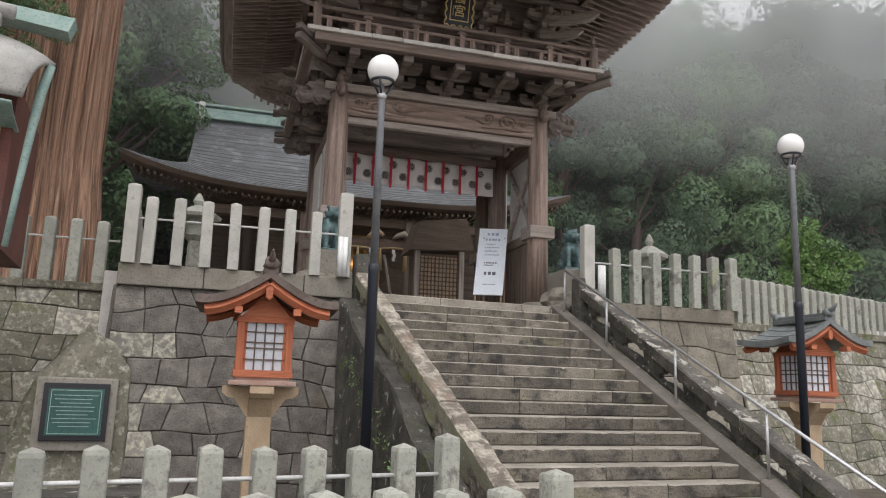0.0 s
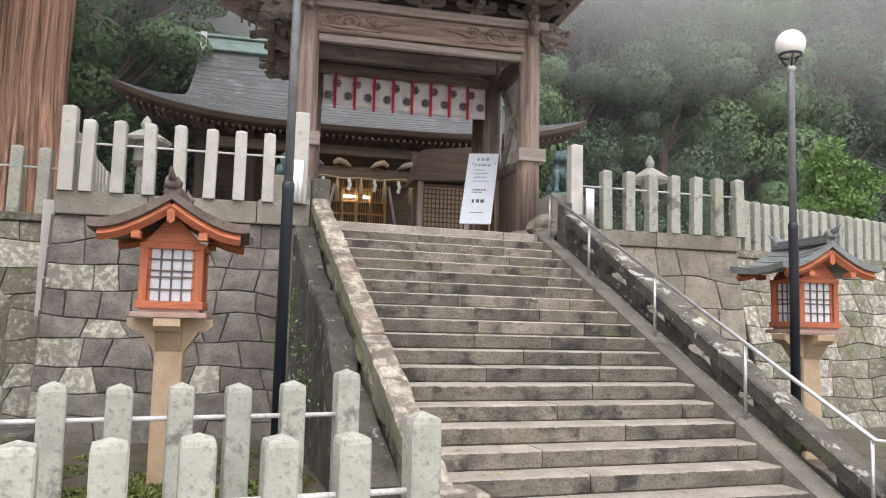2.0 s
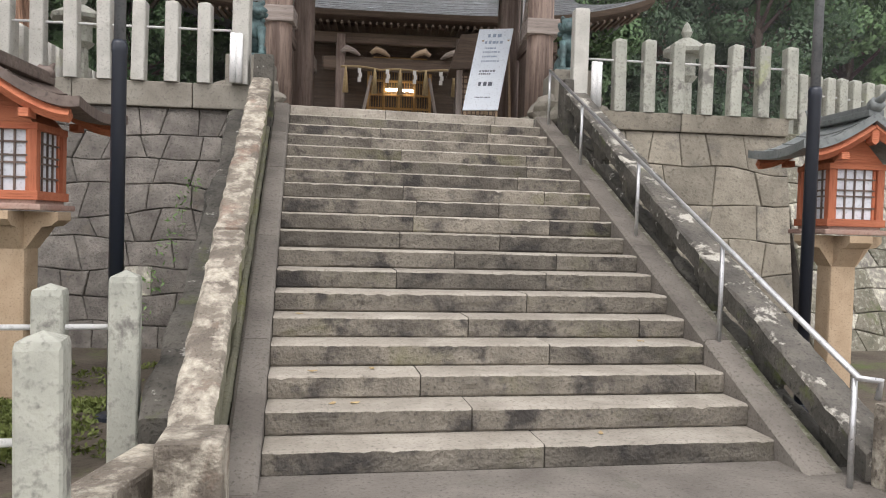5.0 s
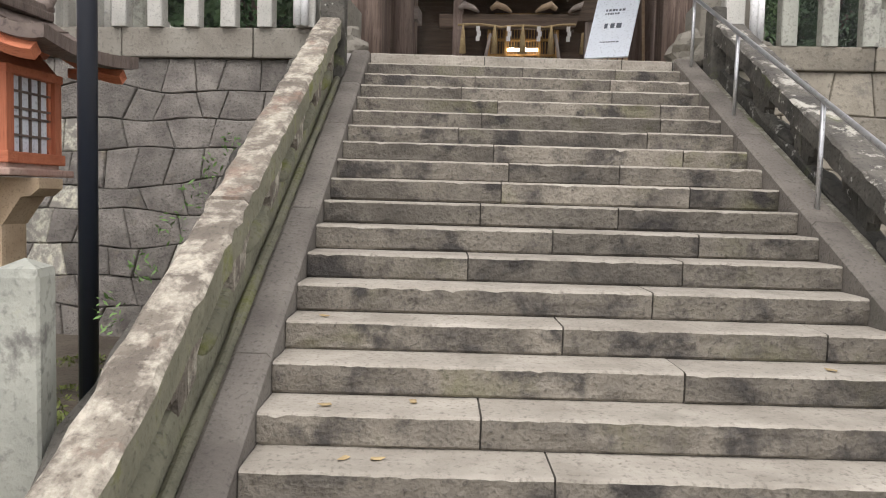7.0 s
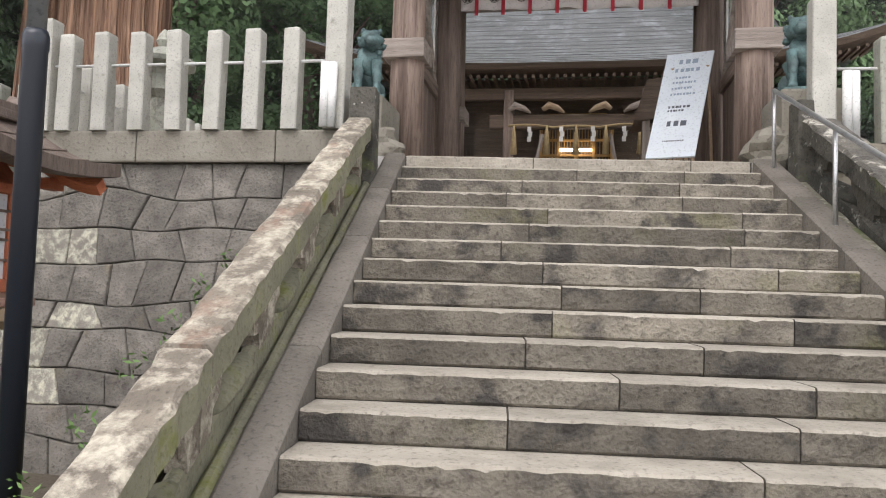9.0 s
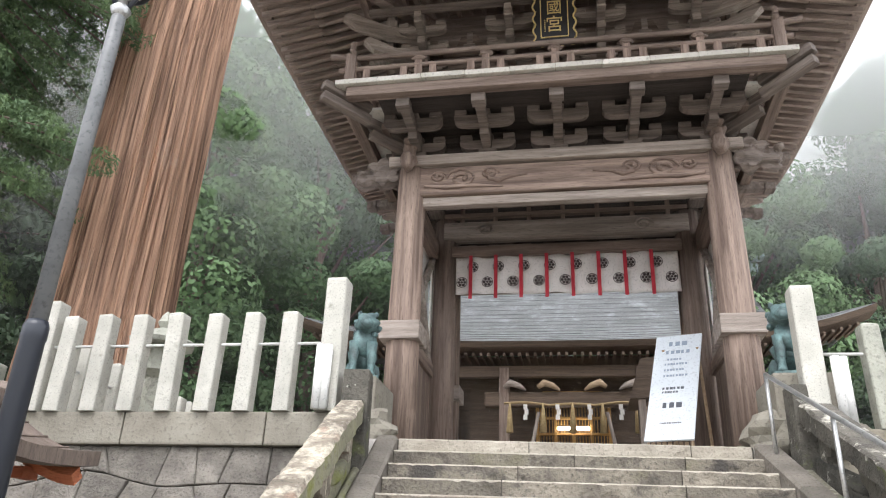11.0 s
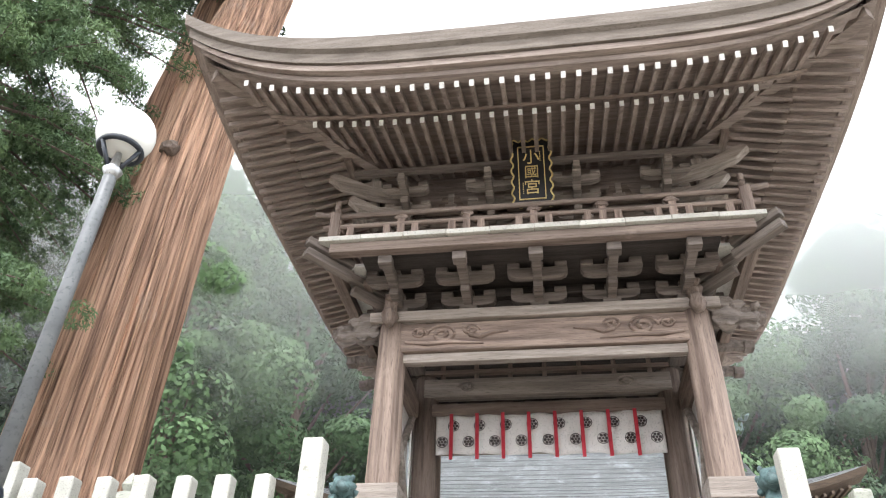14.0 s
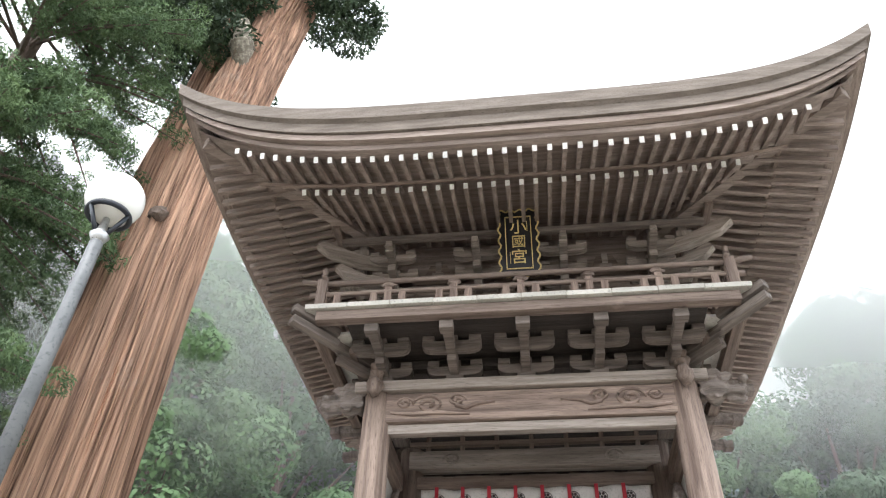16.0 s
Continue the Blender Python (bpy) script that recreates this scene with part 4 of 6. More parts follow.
for s in (-1, 1):
    bm = BM()
    box(bm, (s * 5.55, HV + 5.2, HZ0 + 4.1), (0.22, 0.25, 0.75), bev=0.03)
    part("ridge_end", bm, TIP, hall)
# porch and front
bm = BM()
box(bm, (0, HV + 4.2, 5.9), (11, 0.2, 5.4))
box(bm, (-1.95, HV + 1.9, 5.4), (1.8, 0.1, 3.6))
box(bm, (1.95, HV + 1.9, 5.4), (1.8, 0.1, 3.6))
part("front_wall", bm, HX, hall, "dark timber front wall")
bm = BM()
box(bm, (0, HV + 3.0, 3.75), (11, 5.5, 0.9))
part("floor_base", bm, HX, hall)
for u in (-5.2, -3.5, -1.78, 1.78, 3.5, 5.2):
    bm = BM()
    v = HV + 0.7 if abs(u) < 2 else HV + 3.2
    box(bm, (u, v, 5.2), (0.26, 0.26, 4.2), bev=0.02)
    part("post", bm, WZ if abs(u) < 2 else HZ, hall, "squared timber porch post")
bm = BM()
box(bm, (0, HV + 0.7, 6.45), (4.6, 0.24, 0.38), bev=0.04)
part("porch_beam", bm, HX, hall, "curved dark porch beam")
bm = BM()
box(bm, (0, HV + 0.7, 7.2), (9.5, 0.2, 0.3), bev=0.02)
part("upper_beam", bm, HX, hall)
for x, sgn in ((-0.62, 1), (0.62, -1), (-1.5, 1), (1.5, -1)):
    bm = BM()
    tube(bm, [(x - 0.26 * sgn, HV + 0.5, 6.74), (x - 0.1 * sgn, HV + 0.5, 6.86), (x + 0.12 * sgn, HV + 0.5, 6.78), (x + 0.3 * sgn, HV + 0.5, 6.66)], [0.06, 0.10, 0.08, 0.03], 8)
    part("carving", bm, TANX if abs(x) < 1 else GX, hall, "pale carved animal on the porch beam", smooth=True)
bm = BM()
out = [(-1.0, 6.75)] + [(-1.0 + 2.0 * k / 16, 6.55 + 0.12 * math.sin(math.pi * k / 16)) for k in range(17)] + [(1.0, 6.75), (0.8, 6.88), (-0.8, 6.88)]
slab(bm, out, HV + 1.55, HV + 1.65)
part("door_arch", bm, GOLDX, hall)
for u in (-0.96, -0.48, 0.0, 0.48, 0.96):
    bm = BM()
    box(bm, (u, HV + 1.6, 5.4), (0.09, 0.12, 2.4), bev=0.01)
    part("door_stile", bm, GOLDZ, hall)
for z in (5.3, 5.72, 6.15, 6.52):
    bm = BM()
    box(bm, (0, HV + 1.6, z), (2.0, 0.1, 0.06))
    part("door_rail", bm, GOLDX, hall)
for k in range(25):
    bm = BM()
    box(bm, (-0.96 + 1.92 * k / 24, HV + 1.62, 5.6), (0.02, 0.03, 1.8))
    part("lattice_bar", bm, GOLDZ, hall)
for k in range(22):
    for s in (-1, 1):
        bm = BM()
        box(bm, (s * (2.0 + 0.13 * k), HV + 4.05, 5.3), (0.05, 0.06, 2.2))
        part("slat", bm, HZ, hall)
for u in (-0.24, 0.24):
    bm = BM()
    box(bm, (u, HV + 1.50, 5.86), (0.36, 0.03, 0.075))
    part("tube_lamp", bm, LAMPLIGHT, hall, "bright tube lamp seen in the doorway")
rope = thing("sacred_rope", GATE @ pose(0, HV + 0.3, 0.22), "straw rope with tassels and white paper strips across the porch", "rope")
bm = BM()
tube(bm, [(-1.75 + 3.5 * k / 30, 0, 6.05 + 0.05 * abs(math.sin(3 * math.pi * k / 30)) - 0.06 * math.sin(math.pi * k / 30)) for k in range(31)], 0.03, 8)
part("rope", bm, ROPE, rope, smooth=True)
for k, x in enumerate((-1.6, -0.75, 0.0, 0.75, 1.6)):
    bm = BM()
    tube(bm, [(x, -0.02, 6.05), (x, -0.02, 5.75), (x, -0.02, 5.3)], [0.02, 0.06, 0.09], 8)
    part("tassel", bm, ROPE, rope, "straw tassel", smooth=True)
for k, x in enumerate((-1.2, -0.38, 0.42, 1.2)):
    bm = BM()
    for j in range(3):
        box(bm, (x + 0.03 * (j % 2), -0.03, 5.95 - 0.13 * j), (0.10, 0.012, 0.13), m=None)
    part("paper_strip", bm, TIP, rope, "zigzag white paper strip")
for s in (-1, 1):
    bm = BM()
    tube(bm, [(s * 0.85, HV + 0.1, 6.0), (s * 1.35, HV - 0.1, 3.4)], 0.045, 8)
    solid("bamboo_pole", bm, GZ, GATE, "grey bamboo pole leaning at the porch", "pole", "porch poles")

cab = thing("lattice_cabinet", GATE @ pose(2.3, 9.0, 3.3), "roofed wooden cabinet with tan lattice doors", "cabinet")
bm = BM()
box(bm, (0, 0, 1.3), (1.5, 0.9, 2.6))
part("body", bm, HZ, cab)
for x in (-0.72, 0.72):
    bm = BM()
    box(bm, (x, -0.5, 1.35), (0.16, 0.16, 2.7), bev=0.01)
    part("post", bm, GZ, cab)
bm = BM()
box(bm, (0, -0.47, 1.5), (1.28, 0.04, 2.0))
part("panel", bm, TANX, cab, "tan backing board")
for k in range(11):
    bm = BM()
    box(bm, (-0.6 + 0.12 * k, -0.51, 1.5), (0.03, 0.03, 2.0))
    part("lattice_bar", bm, HZ, cab)
for k in range(14):
    bm = BM()
    box(bm, (0, -0.515, 0.6 + 0.14 * k), (1.26, 0.03, 0.03))
    part("lattice_bar", bm, HX, cab)
bm = BM()
slab(bm, [(-1.0, 2.62), (-0.72, 3.55), (0.80, 3.75), (1.05, 2.75)], -0.75, 0.6)
part("roof", bm, HX, cab, "brown plank roof")

# ---- staircase ----
stairs = thing("stone_staircase", pose(0, 0, 0), "broad worn stone staircase of long mossy blocks", "staircase")
N = 19
rng = random.Random(4)


def rough_block(x0, x1, y0, y1, z0, z1, r, nx=10):
    """A long worn block: an uneven dressed face and a rounded, chipped front edge."""
    bm = BM()
    rows = []
    h, seed = z1 - z0, 40 * r.random()
    for k in range(nx + 1):
        x = x0 + (x1 - x0) * k / nx
        sag = 0.004 * noise.noise(Vector((x * 1.3, seed, 3)))
        nick = max(0.0, noise.noise(Vector((x * 12, seed, 7))) - 0.3) * 0.035
        c = 0.013 + 0.006 * r.random() + nick
        dent = [0.010 * noise.noise(Vector((x * 6, seed + q * 1.9, 0))) + 0.005 * noise.noise(Vector((x * 21, seed + q * 5, 0))) for q in range(5)]
        prof = [(y1, z0), (y0 + 0.012, z0)]
        prof += [(y0 + dent[q], z0 + (h - c) * f) for q, f in enumerate((0.10, 0.35, 0.65, 1.0))]
        prof += [(y0 + c * 0.45 + dent[3], z1 - c * 0.3 + sag), (y0 + c * 1.7, z1 + sag), (y0 + 0.12, z1 + sag + 0.3 * dent[4]), (y1, z1)]
        rows.append([bm.verts.new((x, y, z)) for y, z in prof])
    m = len(rows[0])
    for a, b in zip(rows, rows[1:]):
        for j in range(m):
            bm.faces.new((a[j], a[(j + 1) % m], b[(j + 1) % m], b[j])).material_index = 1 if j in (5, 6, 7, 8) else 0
    bm.faces.new(rows[0])
    bm.faces.new(rows[-1][::-1])
    bmesh.ops.recalc_face_normals(bm, faces=bm.faces[:])
    return bm


FIRST = {1: [0.52], 2: [0.40], 3: [0.31, 0.93], 4: [0.62], 5: [0.45, 0.88], 6: [0.62], 7: [0.30, 0.70], 8: [0.47, 0.76], 9: [0.33, 0.62], 10: [0.38, 0.8]}
for i in range(1, N + 1):
    y, z = Y0 + RUN * i, GL + RISE * i
    cuts = [0.0] + FIRST.get(i, sorted([0.25 + 0.25 * rng.random(), 0.62 + 0.25 * rng.random()])) + [1.0]
    for a, b in zip(cuts, cuts[1:]):
        x0, x1 = XL + 0.005 + (XR - XL) * a, XL - 0.005 + (XR - XL) * b
        d = 0.004 * (rng.random() - 0.5)
        bm = rough_block(x0, x1, y + d, y + RUN + 0.14, z - RISE + 0.004, z + d, rng, max(6, int((x1 - x0) / 0.045)))
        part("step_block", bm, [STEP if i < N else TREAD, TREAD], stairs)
bm = BM()
prof = [(Y0 + RUN + 0.02, 0.0)]
for i in range(1, N + 1):
    prof += [(Y0 + RUN * i + 0.02, GL + RISE * (i - 1) - 0.01), (Y0 + RUN * i + 0.02, GL + RISE * i - 0.012)]
prof += [(13.0, GL + RISE * N - 0.012), (13.0, 0.0)]
slab(bm, prof, XL - 0.02, XR + 0.02, Matrix(((0, 1, 0, 0), (1, 0, 0, 0), (0, 0, 1, 0), (0, 0, 0, 1))))
part("core", bm, JOINT, stairs, "dark fill under the blocks")
bm = BM()
box(bm, ((XL + XR) / 2, Y0 - 0.5, GL + 0.012), (XR - XL + 1.0, 1.6, 0.03), bev=0.008)
part("foot_slab", bm, SLAB, stairs)
bm = BM()
box(bm, (5.06, 13.1, TOP - 0.05), (4.3, 1.3, 0.1))
part("landing", bm, SLAB, stairs)


def sloped(bm, x0, x1, y0, y1, lo, hi, n=1, wob=0.0, seed=0):
    """A sloping bar between x0 and x1, from lo(y) to hi(y)."""
    r = random.Random(seed)
    rows = []
    for k in range(n + 1):
        y = y0 + (y1 - y0) * k / n
        w = [wob * (r.random() - 0.5) for _ in range(6)]
        rows.append([bm.verts.new(p) for p in ((x0 + w[0], y, lo(y)), (x0 + w[0], y, hi(y) - 0.025 + w[1]), (x0 + 0.025 + w[0], y, hi(y) + w[2]), (x1 - 0.025 + w[3], y, hi(y) + w[2]), (x1 + w[3], y, hi(y) - 0.025 + w[4]), (x1 + w[3], y, lo(y)))])
    m = 6
    fs = []
    for a, b in zip(rows, rows[1:]):
        for j in range(m):
            fs.append(bm.faces.new((a[j], a[(j + 1) % m], b[(j + 1) % m], b[j])))
    fs += [bm.faces.new(rows[0]), bm.faces.new(rows[-1][::-1])]
    bmesh.ops.recalc_face_normals(bm, faces=fs)
    return bm


for x0, x1 in ((XL - 0.21, XL), (XR, XR + 0.24)):
    ys = [5.95, 7.3, 8.75, 10.2, 11.2, 12.2]
    for a, b in zip(ys, ys[1:]):
        bm = BM()
        sloped(bm, x0, x1, a + 0.005, b - 0.005, lambda y: max(slope(y) - 0.5, 0.0), lambda y: slope(y) + 0.045)
        part("stringer", bm, SLAB, stairs, "smooth grey sloping side slab")


def rail_z(y, right):
    return 3.55 + 0.556 * (y - 11.55) if right else 3.43 + 0.505 * (y - 11.3)


def parapet(right):
    nm = "stone_parapet"
    ob = thing(nm, pose(0, 0, 0), "lichen-covered stone parapet with pierced panels beside the steps" if not right else "dark mossy stone parapet with pierced panels beside the steps", "parapet", "stair parapets")
    x0, x1 = (7.05, 7.36) if right else (2.84, 3.08)
    ya, yb = (5.75, 11.6) if right else (5.62, 11.38)
    mt = DARKSTONE if right else LICHEN
    cuts = [ya, ya + (yb - ya) * 0.36, ya + (yb - ya) * 0.72, yb]
    for k, (a, b) in enumerate(zip(cuts, cuts[1:])):
        bm = BM()
        sloped(bm, x0, x1, a + 0.004, b - 0.004, lambda y: rail_z(y, right) - 0.19, lambda y: rail_z(y, right), 22, 0.022, k)
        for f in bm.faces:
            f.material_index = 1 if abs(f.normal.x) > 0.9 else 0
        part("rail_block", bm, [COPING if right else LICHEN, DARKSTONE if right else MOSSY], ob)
    bm = BM()
    sloped(bm, x0 + 0.08, x1 - 0.08, ya + 0.1, yb, lambda y: 0.0, lambda y: max(rail_z(y, right) - 0.47, 0.05), 20, 0.02, 4)
    part("plinth", bm, DARKSTONE if right else MOSSY, ob, "dark mossy stone below the rail")
    bm = BM()
    xa, xb = (x0 - 0.045, x0 + 0.06) if right else (x1 - 0.07, x1 + 0.0)
    sloped(bm, xa, xb, ya + 0.25, yb, lambda y: 0.0, lambda y: slope(y) + 0.03, 24, 0.015, 8)
    part("moss_ledge", bm, WALLMOSS if right else MOSSY, ob, "mossy ledge along the foot of the parapet")
    n = 6
    turned = Matrix(((0, 1, 0, 0), (1, 0, 0, 0), (0, 0, 1, 0), (0, 0, 0, 1)))
    for k in range(n):
        u0, u1 = ya + 0.35 + (yb - ya - 0.4) * k / n, ya + 0.35 + (yb - ya - 0.4) * (k + 1) / n
        w = u1 - u0
        low, high = [], []
        for f, d in ((0.0, 0.5), (0.13, 0.5), (0.15, 0.40), (0.24, 0.37), (0.27, 0.26), (0.37, 0.29), (0.42, 0.195), (0.58, 0.195), (0.63, 0.29), (0.73, 0.26), (0.76, 0.37), (0.85, 0.40), (0.87, 0.5), (1.0, 0.5)):
            y = u0 + 0.004 + (w - 0.008) * f
            low.append((y, rail_z(y, right) - d))
        high = [(y, rail_z(y, right) - 0.18) for y in (u1 - 0.004, u0 + 0.004)]
        bm = BM()
        slab(bm, low + high, (x0 + x1) / 2 - 0.05, (x0 + x1) / 2 + 0.05, turned)
        part("pierced_panel", bm, mt, ob, "carved stone panel with a cusped opening")
        bm = BM()
        blob(bm, (0, 0, 0), (0.09, w * 0.33, 0.055), k + 3, 0.25, 2)
        part("sill_stone", bm, mt if right else MOSSY, ob, smooth=True, m=pose((x0 + x1) / 2, (u0 + u1) / 2, rail_z((u0 + u1) / 2, right) - 0.47, math.degrees(math.atan(0.53)), 0, 0))
    return ob


for right in (False, True):
    parapet(right)
bm = BM()
box(bm, (3.02, 5.42, GL + 0.27), (0.32, 0.36, 0.54), bev=0.035)
solid("foot_stone", bm, LICHEN, pose(0, 0, 0), "squat stone block at the foot of the parapet", "stone block", "parapet feet")
bm = BM()
box(bm, (7.3, 5.55, GL + 0.28), (0.42, 0.42, 0.56), bev=0.035)
solid("foot_stone", bm, LICHEN, pose(0, 0, 0), "squat stone block at the foot of the parapet", "stone block", "parapet feet")
for x, y in ((2.98, 11.52), (7.16, 11.78)):
    bm = BM()
    box(bm, (x, y, 3.3), (0.26, 0.26, 0.95), bev=0.02, taper=0.95)
    solid("parapet_post", bm, DARKSTONE, pose(0, 0, 0), "dark square stone post at the top of the parapet", "stone post", "parapet tops")
bm = BM()
sloped(bm, 2.60, 2.86, 6.3, 11.35, lambda y: 0.0, lambda y: rail_z(y, False) - 0.42 + 0.06 * math.sin(y * 3), 22, 0.06, 3)
solid("embankment_stone", bm, DARKSTONE, pose(0, 0, 0), "sloping mossy stone bank below the parapet", "stone bank", kind="structure")

hand = thing("handrail", pose(0, 0, 0), "thin galvanised steel pipe handrail on slim posts", "handrail")
HX0 = 6.92
hz = lambda y: 1.596 + (y - 7.281) * 0.5005
for y in (5.72, 7.281, 8.93, 10.625, 11.95):
    bm = BM()
    tube(bm, [(HX0, y, slope(y) + 0.03 if y > 6 else GL), (HX0, y, hz(y))], 0.019, 10)
    part("post", bm, STEEL, hand, smooth=True)
bm = BM()
tube(bm, [(HX0 + 0.12, 5.66, hz(5.7) - 0.12), (HX0 + 0.12, 5.64, hz(5.7)), (HX0, 5.68, hz(5.72)), (HX0, 8, hz(8)), (HX0, 11.95, hz(11.95))], 0.022, 10)
part("rail", bm, STEEL, hand, smooth=True)


# ---- retaining walls of fitted stones ----
def stone_wall(name, p0, p1, z0, z1, batter, rows, width, material, label, seed, pale=None, cap=None, wob=0.06):
    """A battered wall from p0 to p1 (its top line), faced with fitted stones, each a piece of its own."""
    r = random.Random(seed)
    p0, p1 = Vector((*p0, 0)), Vector((*p1, 0))
    d = (p1 - p0).normalized()
    nrm = Vector((d.y, -d.x, 0))
    L = (p1 - p0).length
    wall = thing(name, pose(0, 0, 0), label, "retaining wall", kind="structure")

    def at(x, z, out=0.0):
        return p0 + d * x + nrm * (batter * (z1 - z) / (z1 - z0) + out) + Vector((0, 0, z))

    bm = BM()
    vs = [bm.verts.new(at(x, z, -0.02 - dd)) for x, z, dd in ((0, z0 - 0.2, 0), (L, z0 - 0.2, 0), (L, z1, 0), (0, z1, 0), (0, z0 - 0.2, 0.5), (L, z0 - 0.2, 0.5), (L, z1, 0.35), (0, z1, 0.35))]
    for q in ((0, 1, 2, 3), (5, 4, 7, 6), (3, 2, 6, 7), (4, 0, 3, 7), (1, 5, 6, 2)):
        bm.faces.new([vs[i] for i in q])
    part("core", bm, JOINT, wall)
    line = lambda k, x: z0 + (z1 - z0) * k / rows + (wob * 1.6 * noise.noise(Vector((x * 1.1, k * 7.3, seed))) if 0 < k < rows else 0)
    for k in range(rows):
        x, xs = 0.0, [0.0]
        while x < L - width * 0.7:
            x += width * (0.6 + 0.8 * r.random())
            xs.append(min(x, L))
        xs[-1] = L
        sl = [0.0] + [wob * 1.8 * (r.random() - 0.5) for _ in xs[1:-1]] + [0.0]
        for j in range(len(xs) - 1):
            a0, a1, b0, b1 = xs[j] - sl[j], xs[j + 1] - sl[j + 1], xs[j] + sl[j], xs[j + 1] + sl[j + 1]
            am, bm_ = (a0 + a1) / 2, (b0 + b1) / 2
            out = [(a0, line(k, a0)), (am, line(k, am)), (a1, line(k, a1)), (b1, line(k + 1, b1)), (bm_, line(k + 1, bm_)), (b0, line(k + 1, b0))]
            cx, cz = sum(p[0] for p in out) / 6, sum(p[1] for p in out) / 6
            wd, hg = abs(a1 - a0) + 0.01, abs(out[5][1] - out[0][1]) + 0.01
            g, e = 0.003, 0.016
            h = 0.016 + 0.022 * r.random()
            tl = [0.012 * (r.random() - 0.5) for _ in range(6)]

            def ring(ins, o):
                f = 1 - 2 * ins / min(wd, hg)
                return [bm.verts.new(at(cx + (x - cx) * (1 - 2 * ins / wd), cz + (z - cz) * (1 - 2 * ins / hg), o + (tl[n] if o > 0.02 else 0)) - c0) for n, (x, z) in enumerate(out)]

            bm = BM()
            c0 = at(cx, cz)
            r0, r1, r2, r3 = ring(g, -0.03), ring(g, h * 0.2), ring(g + e * 0.4, h * 0.8), ring(g + e, h)
            for q0, q1 in ((r0, r1), (r1, r2), (r2, r3)):
                for n in range(6):
                    bm.faces.new((q0[n], q0[(n + 1) % 6], q1[(n + 1) % 6], q1[n]))
            cv = bm.verts.new(at(cx, cz, h + 0.012) - c0)
            for n in range(6):
                bm.faces.new((r3[n], r3[(n + 1) % 6], cv))
            mt = material
            if pale and pale(cx, cz) > r.random():
                mt = WALLPALE
            part("stone", bm, mt, wall, m=Matrix.Translation(c0))
    if cap:
        t, ov, cm = cap
        x = 0.0
        while x < L - 0.05:
            w = min(1.0 + 0.5 * r.random(), L - x)
            if L - x - w < 0.4:
                w = L - x
            bm = BM()
            ang = math.degrees(math.atan2(d.y, d.x))
            box(bm, (w / 2, 0.2 - ov, t / 2), (w - 0.008, 0.4 + ov, t), bev=0.02)
            part("cap_stone", bm, cm, wall, m=Matrix.Translation(p0 + d * x + Vector((0, 0, z1))) @ pose(0, 0, 0, 0, 0, ang))
            x += w
    return wall


stone_wall("wall_front_left", (-0.56, 11.98), (2.86, 11.64), GL - 0.05, 3.08, 0.60, 9, 0.44, WALL, "grey fitted-stone retaining wall with pale lichen patches", 3,
           pale=lambda x, z: 0.55 if x < 0.9 and z < 2.3 else 0.02, cap=(0.32, 0.06, CAP), wob=0.085)
stone_wall("wall_side_left", (-0.62, 13.3), (-0.57, 11.95), GL - 0.05, 3.08, 0.12, 7, 0.5, WALL, "grey fitted-stone return of the retaining wall", 5)
stone_wall("wall_far_left", (-9.0, 13.2), (-0.60, 12.55), GL - 0.05, 3.02, 0.75, 9, 0.46, WALLMOSS, "rough mossy retaining wall of small fitted stones", 7, pale=lambda x, z: 0.3, cap=(0.12, 0.05, WALLMOSS), wob=0.09)
stone_wall("wall_front_right", (7.30, 11.80), (10.42, 11.56), GL - 0.05, 3.12, 0.45, 6, 0.52, WALLWARM, "warm grey fitted-stone retaining wall", 9, cap=(0.26, 0.05, WALLWARM), wob=0.08)
stone_wall("wall_far_right", (10.42, 11.75), (19.0, 12.5), GL - 0.05, 3.05, 0.9, 10, 0.42, WALLMOSS, "steep rough retaining wall of small mossy stones", 11, pale=lambda x, z: 0.35, cap=(0.15, 0.05, WALLMOSS), wob=0.09)


# ---- fences of stone posts ----
def post_mesh(w, h, mt, d=None, peak=0.035):
    bm = BM()
    d = d or w
    prof = [(1.0, 0.0), (1.0, h - 0.03), (0.90, h)]
    rows = [[bm.verts.new((sx * w / 2 * f, sy * d / 2 * f, z)) for sx, sy in ((-1, -1), (1, -1), (1, 1), (-1, 1))] for f, z in prof]
    for a, b in zip(rows, rows[1:]):
        for j in range(4):
            bm.faces.new((a[j], a[(j + 1) % 4], b[(j + 1) % 4], b[j]))
    t = bm.verts.new((0, 0, h + peak))
    for j in range(4):
        bm.faces.new((rows[-1][j], rows[-1][(j + 1) % 4], t))
    bm.faces.new(rows[0][::-1])
    ed = [e for e in bm.edges if abs(e.verts[0].co.z - e.verts[1].co.z) > 0.3]
    bmesh.ops.bevel(bm, geom=ed, offset=0.012, segments=1, affect="EDGES")
    return link_mesh("post", bm, mt)


def fence(label, posts, mesh, rods, tilt=1.5, seed=0, rod_r=0.016):
    r = random.Random(seed)
    f = thing("stone_fence", pose(0, 0, 0), label, "fence")
    for x, y, z, s, a in posts:
        piece("post", mesh, f, pose(x, y, z, tilt * (r.random() - 0.5), tilt * (r.random() - 0.5), a + 3 * (r.random() - 0.5)) @ Matrix.Diagonal((1, 1, s * (1 + 0.02 * (r.random() - 0.5)), 1)))
    for p, q in rods:
        bm = BM()
        tube(bm, [p, q], rod_r, 8)
        part("rod", bm, ROD, f, "thin white rod running through the posts", smooth=True)
    return f


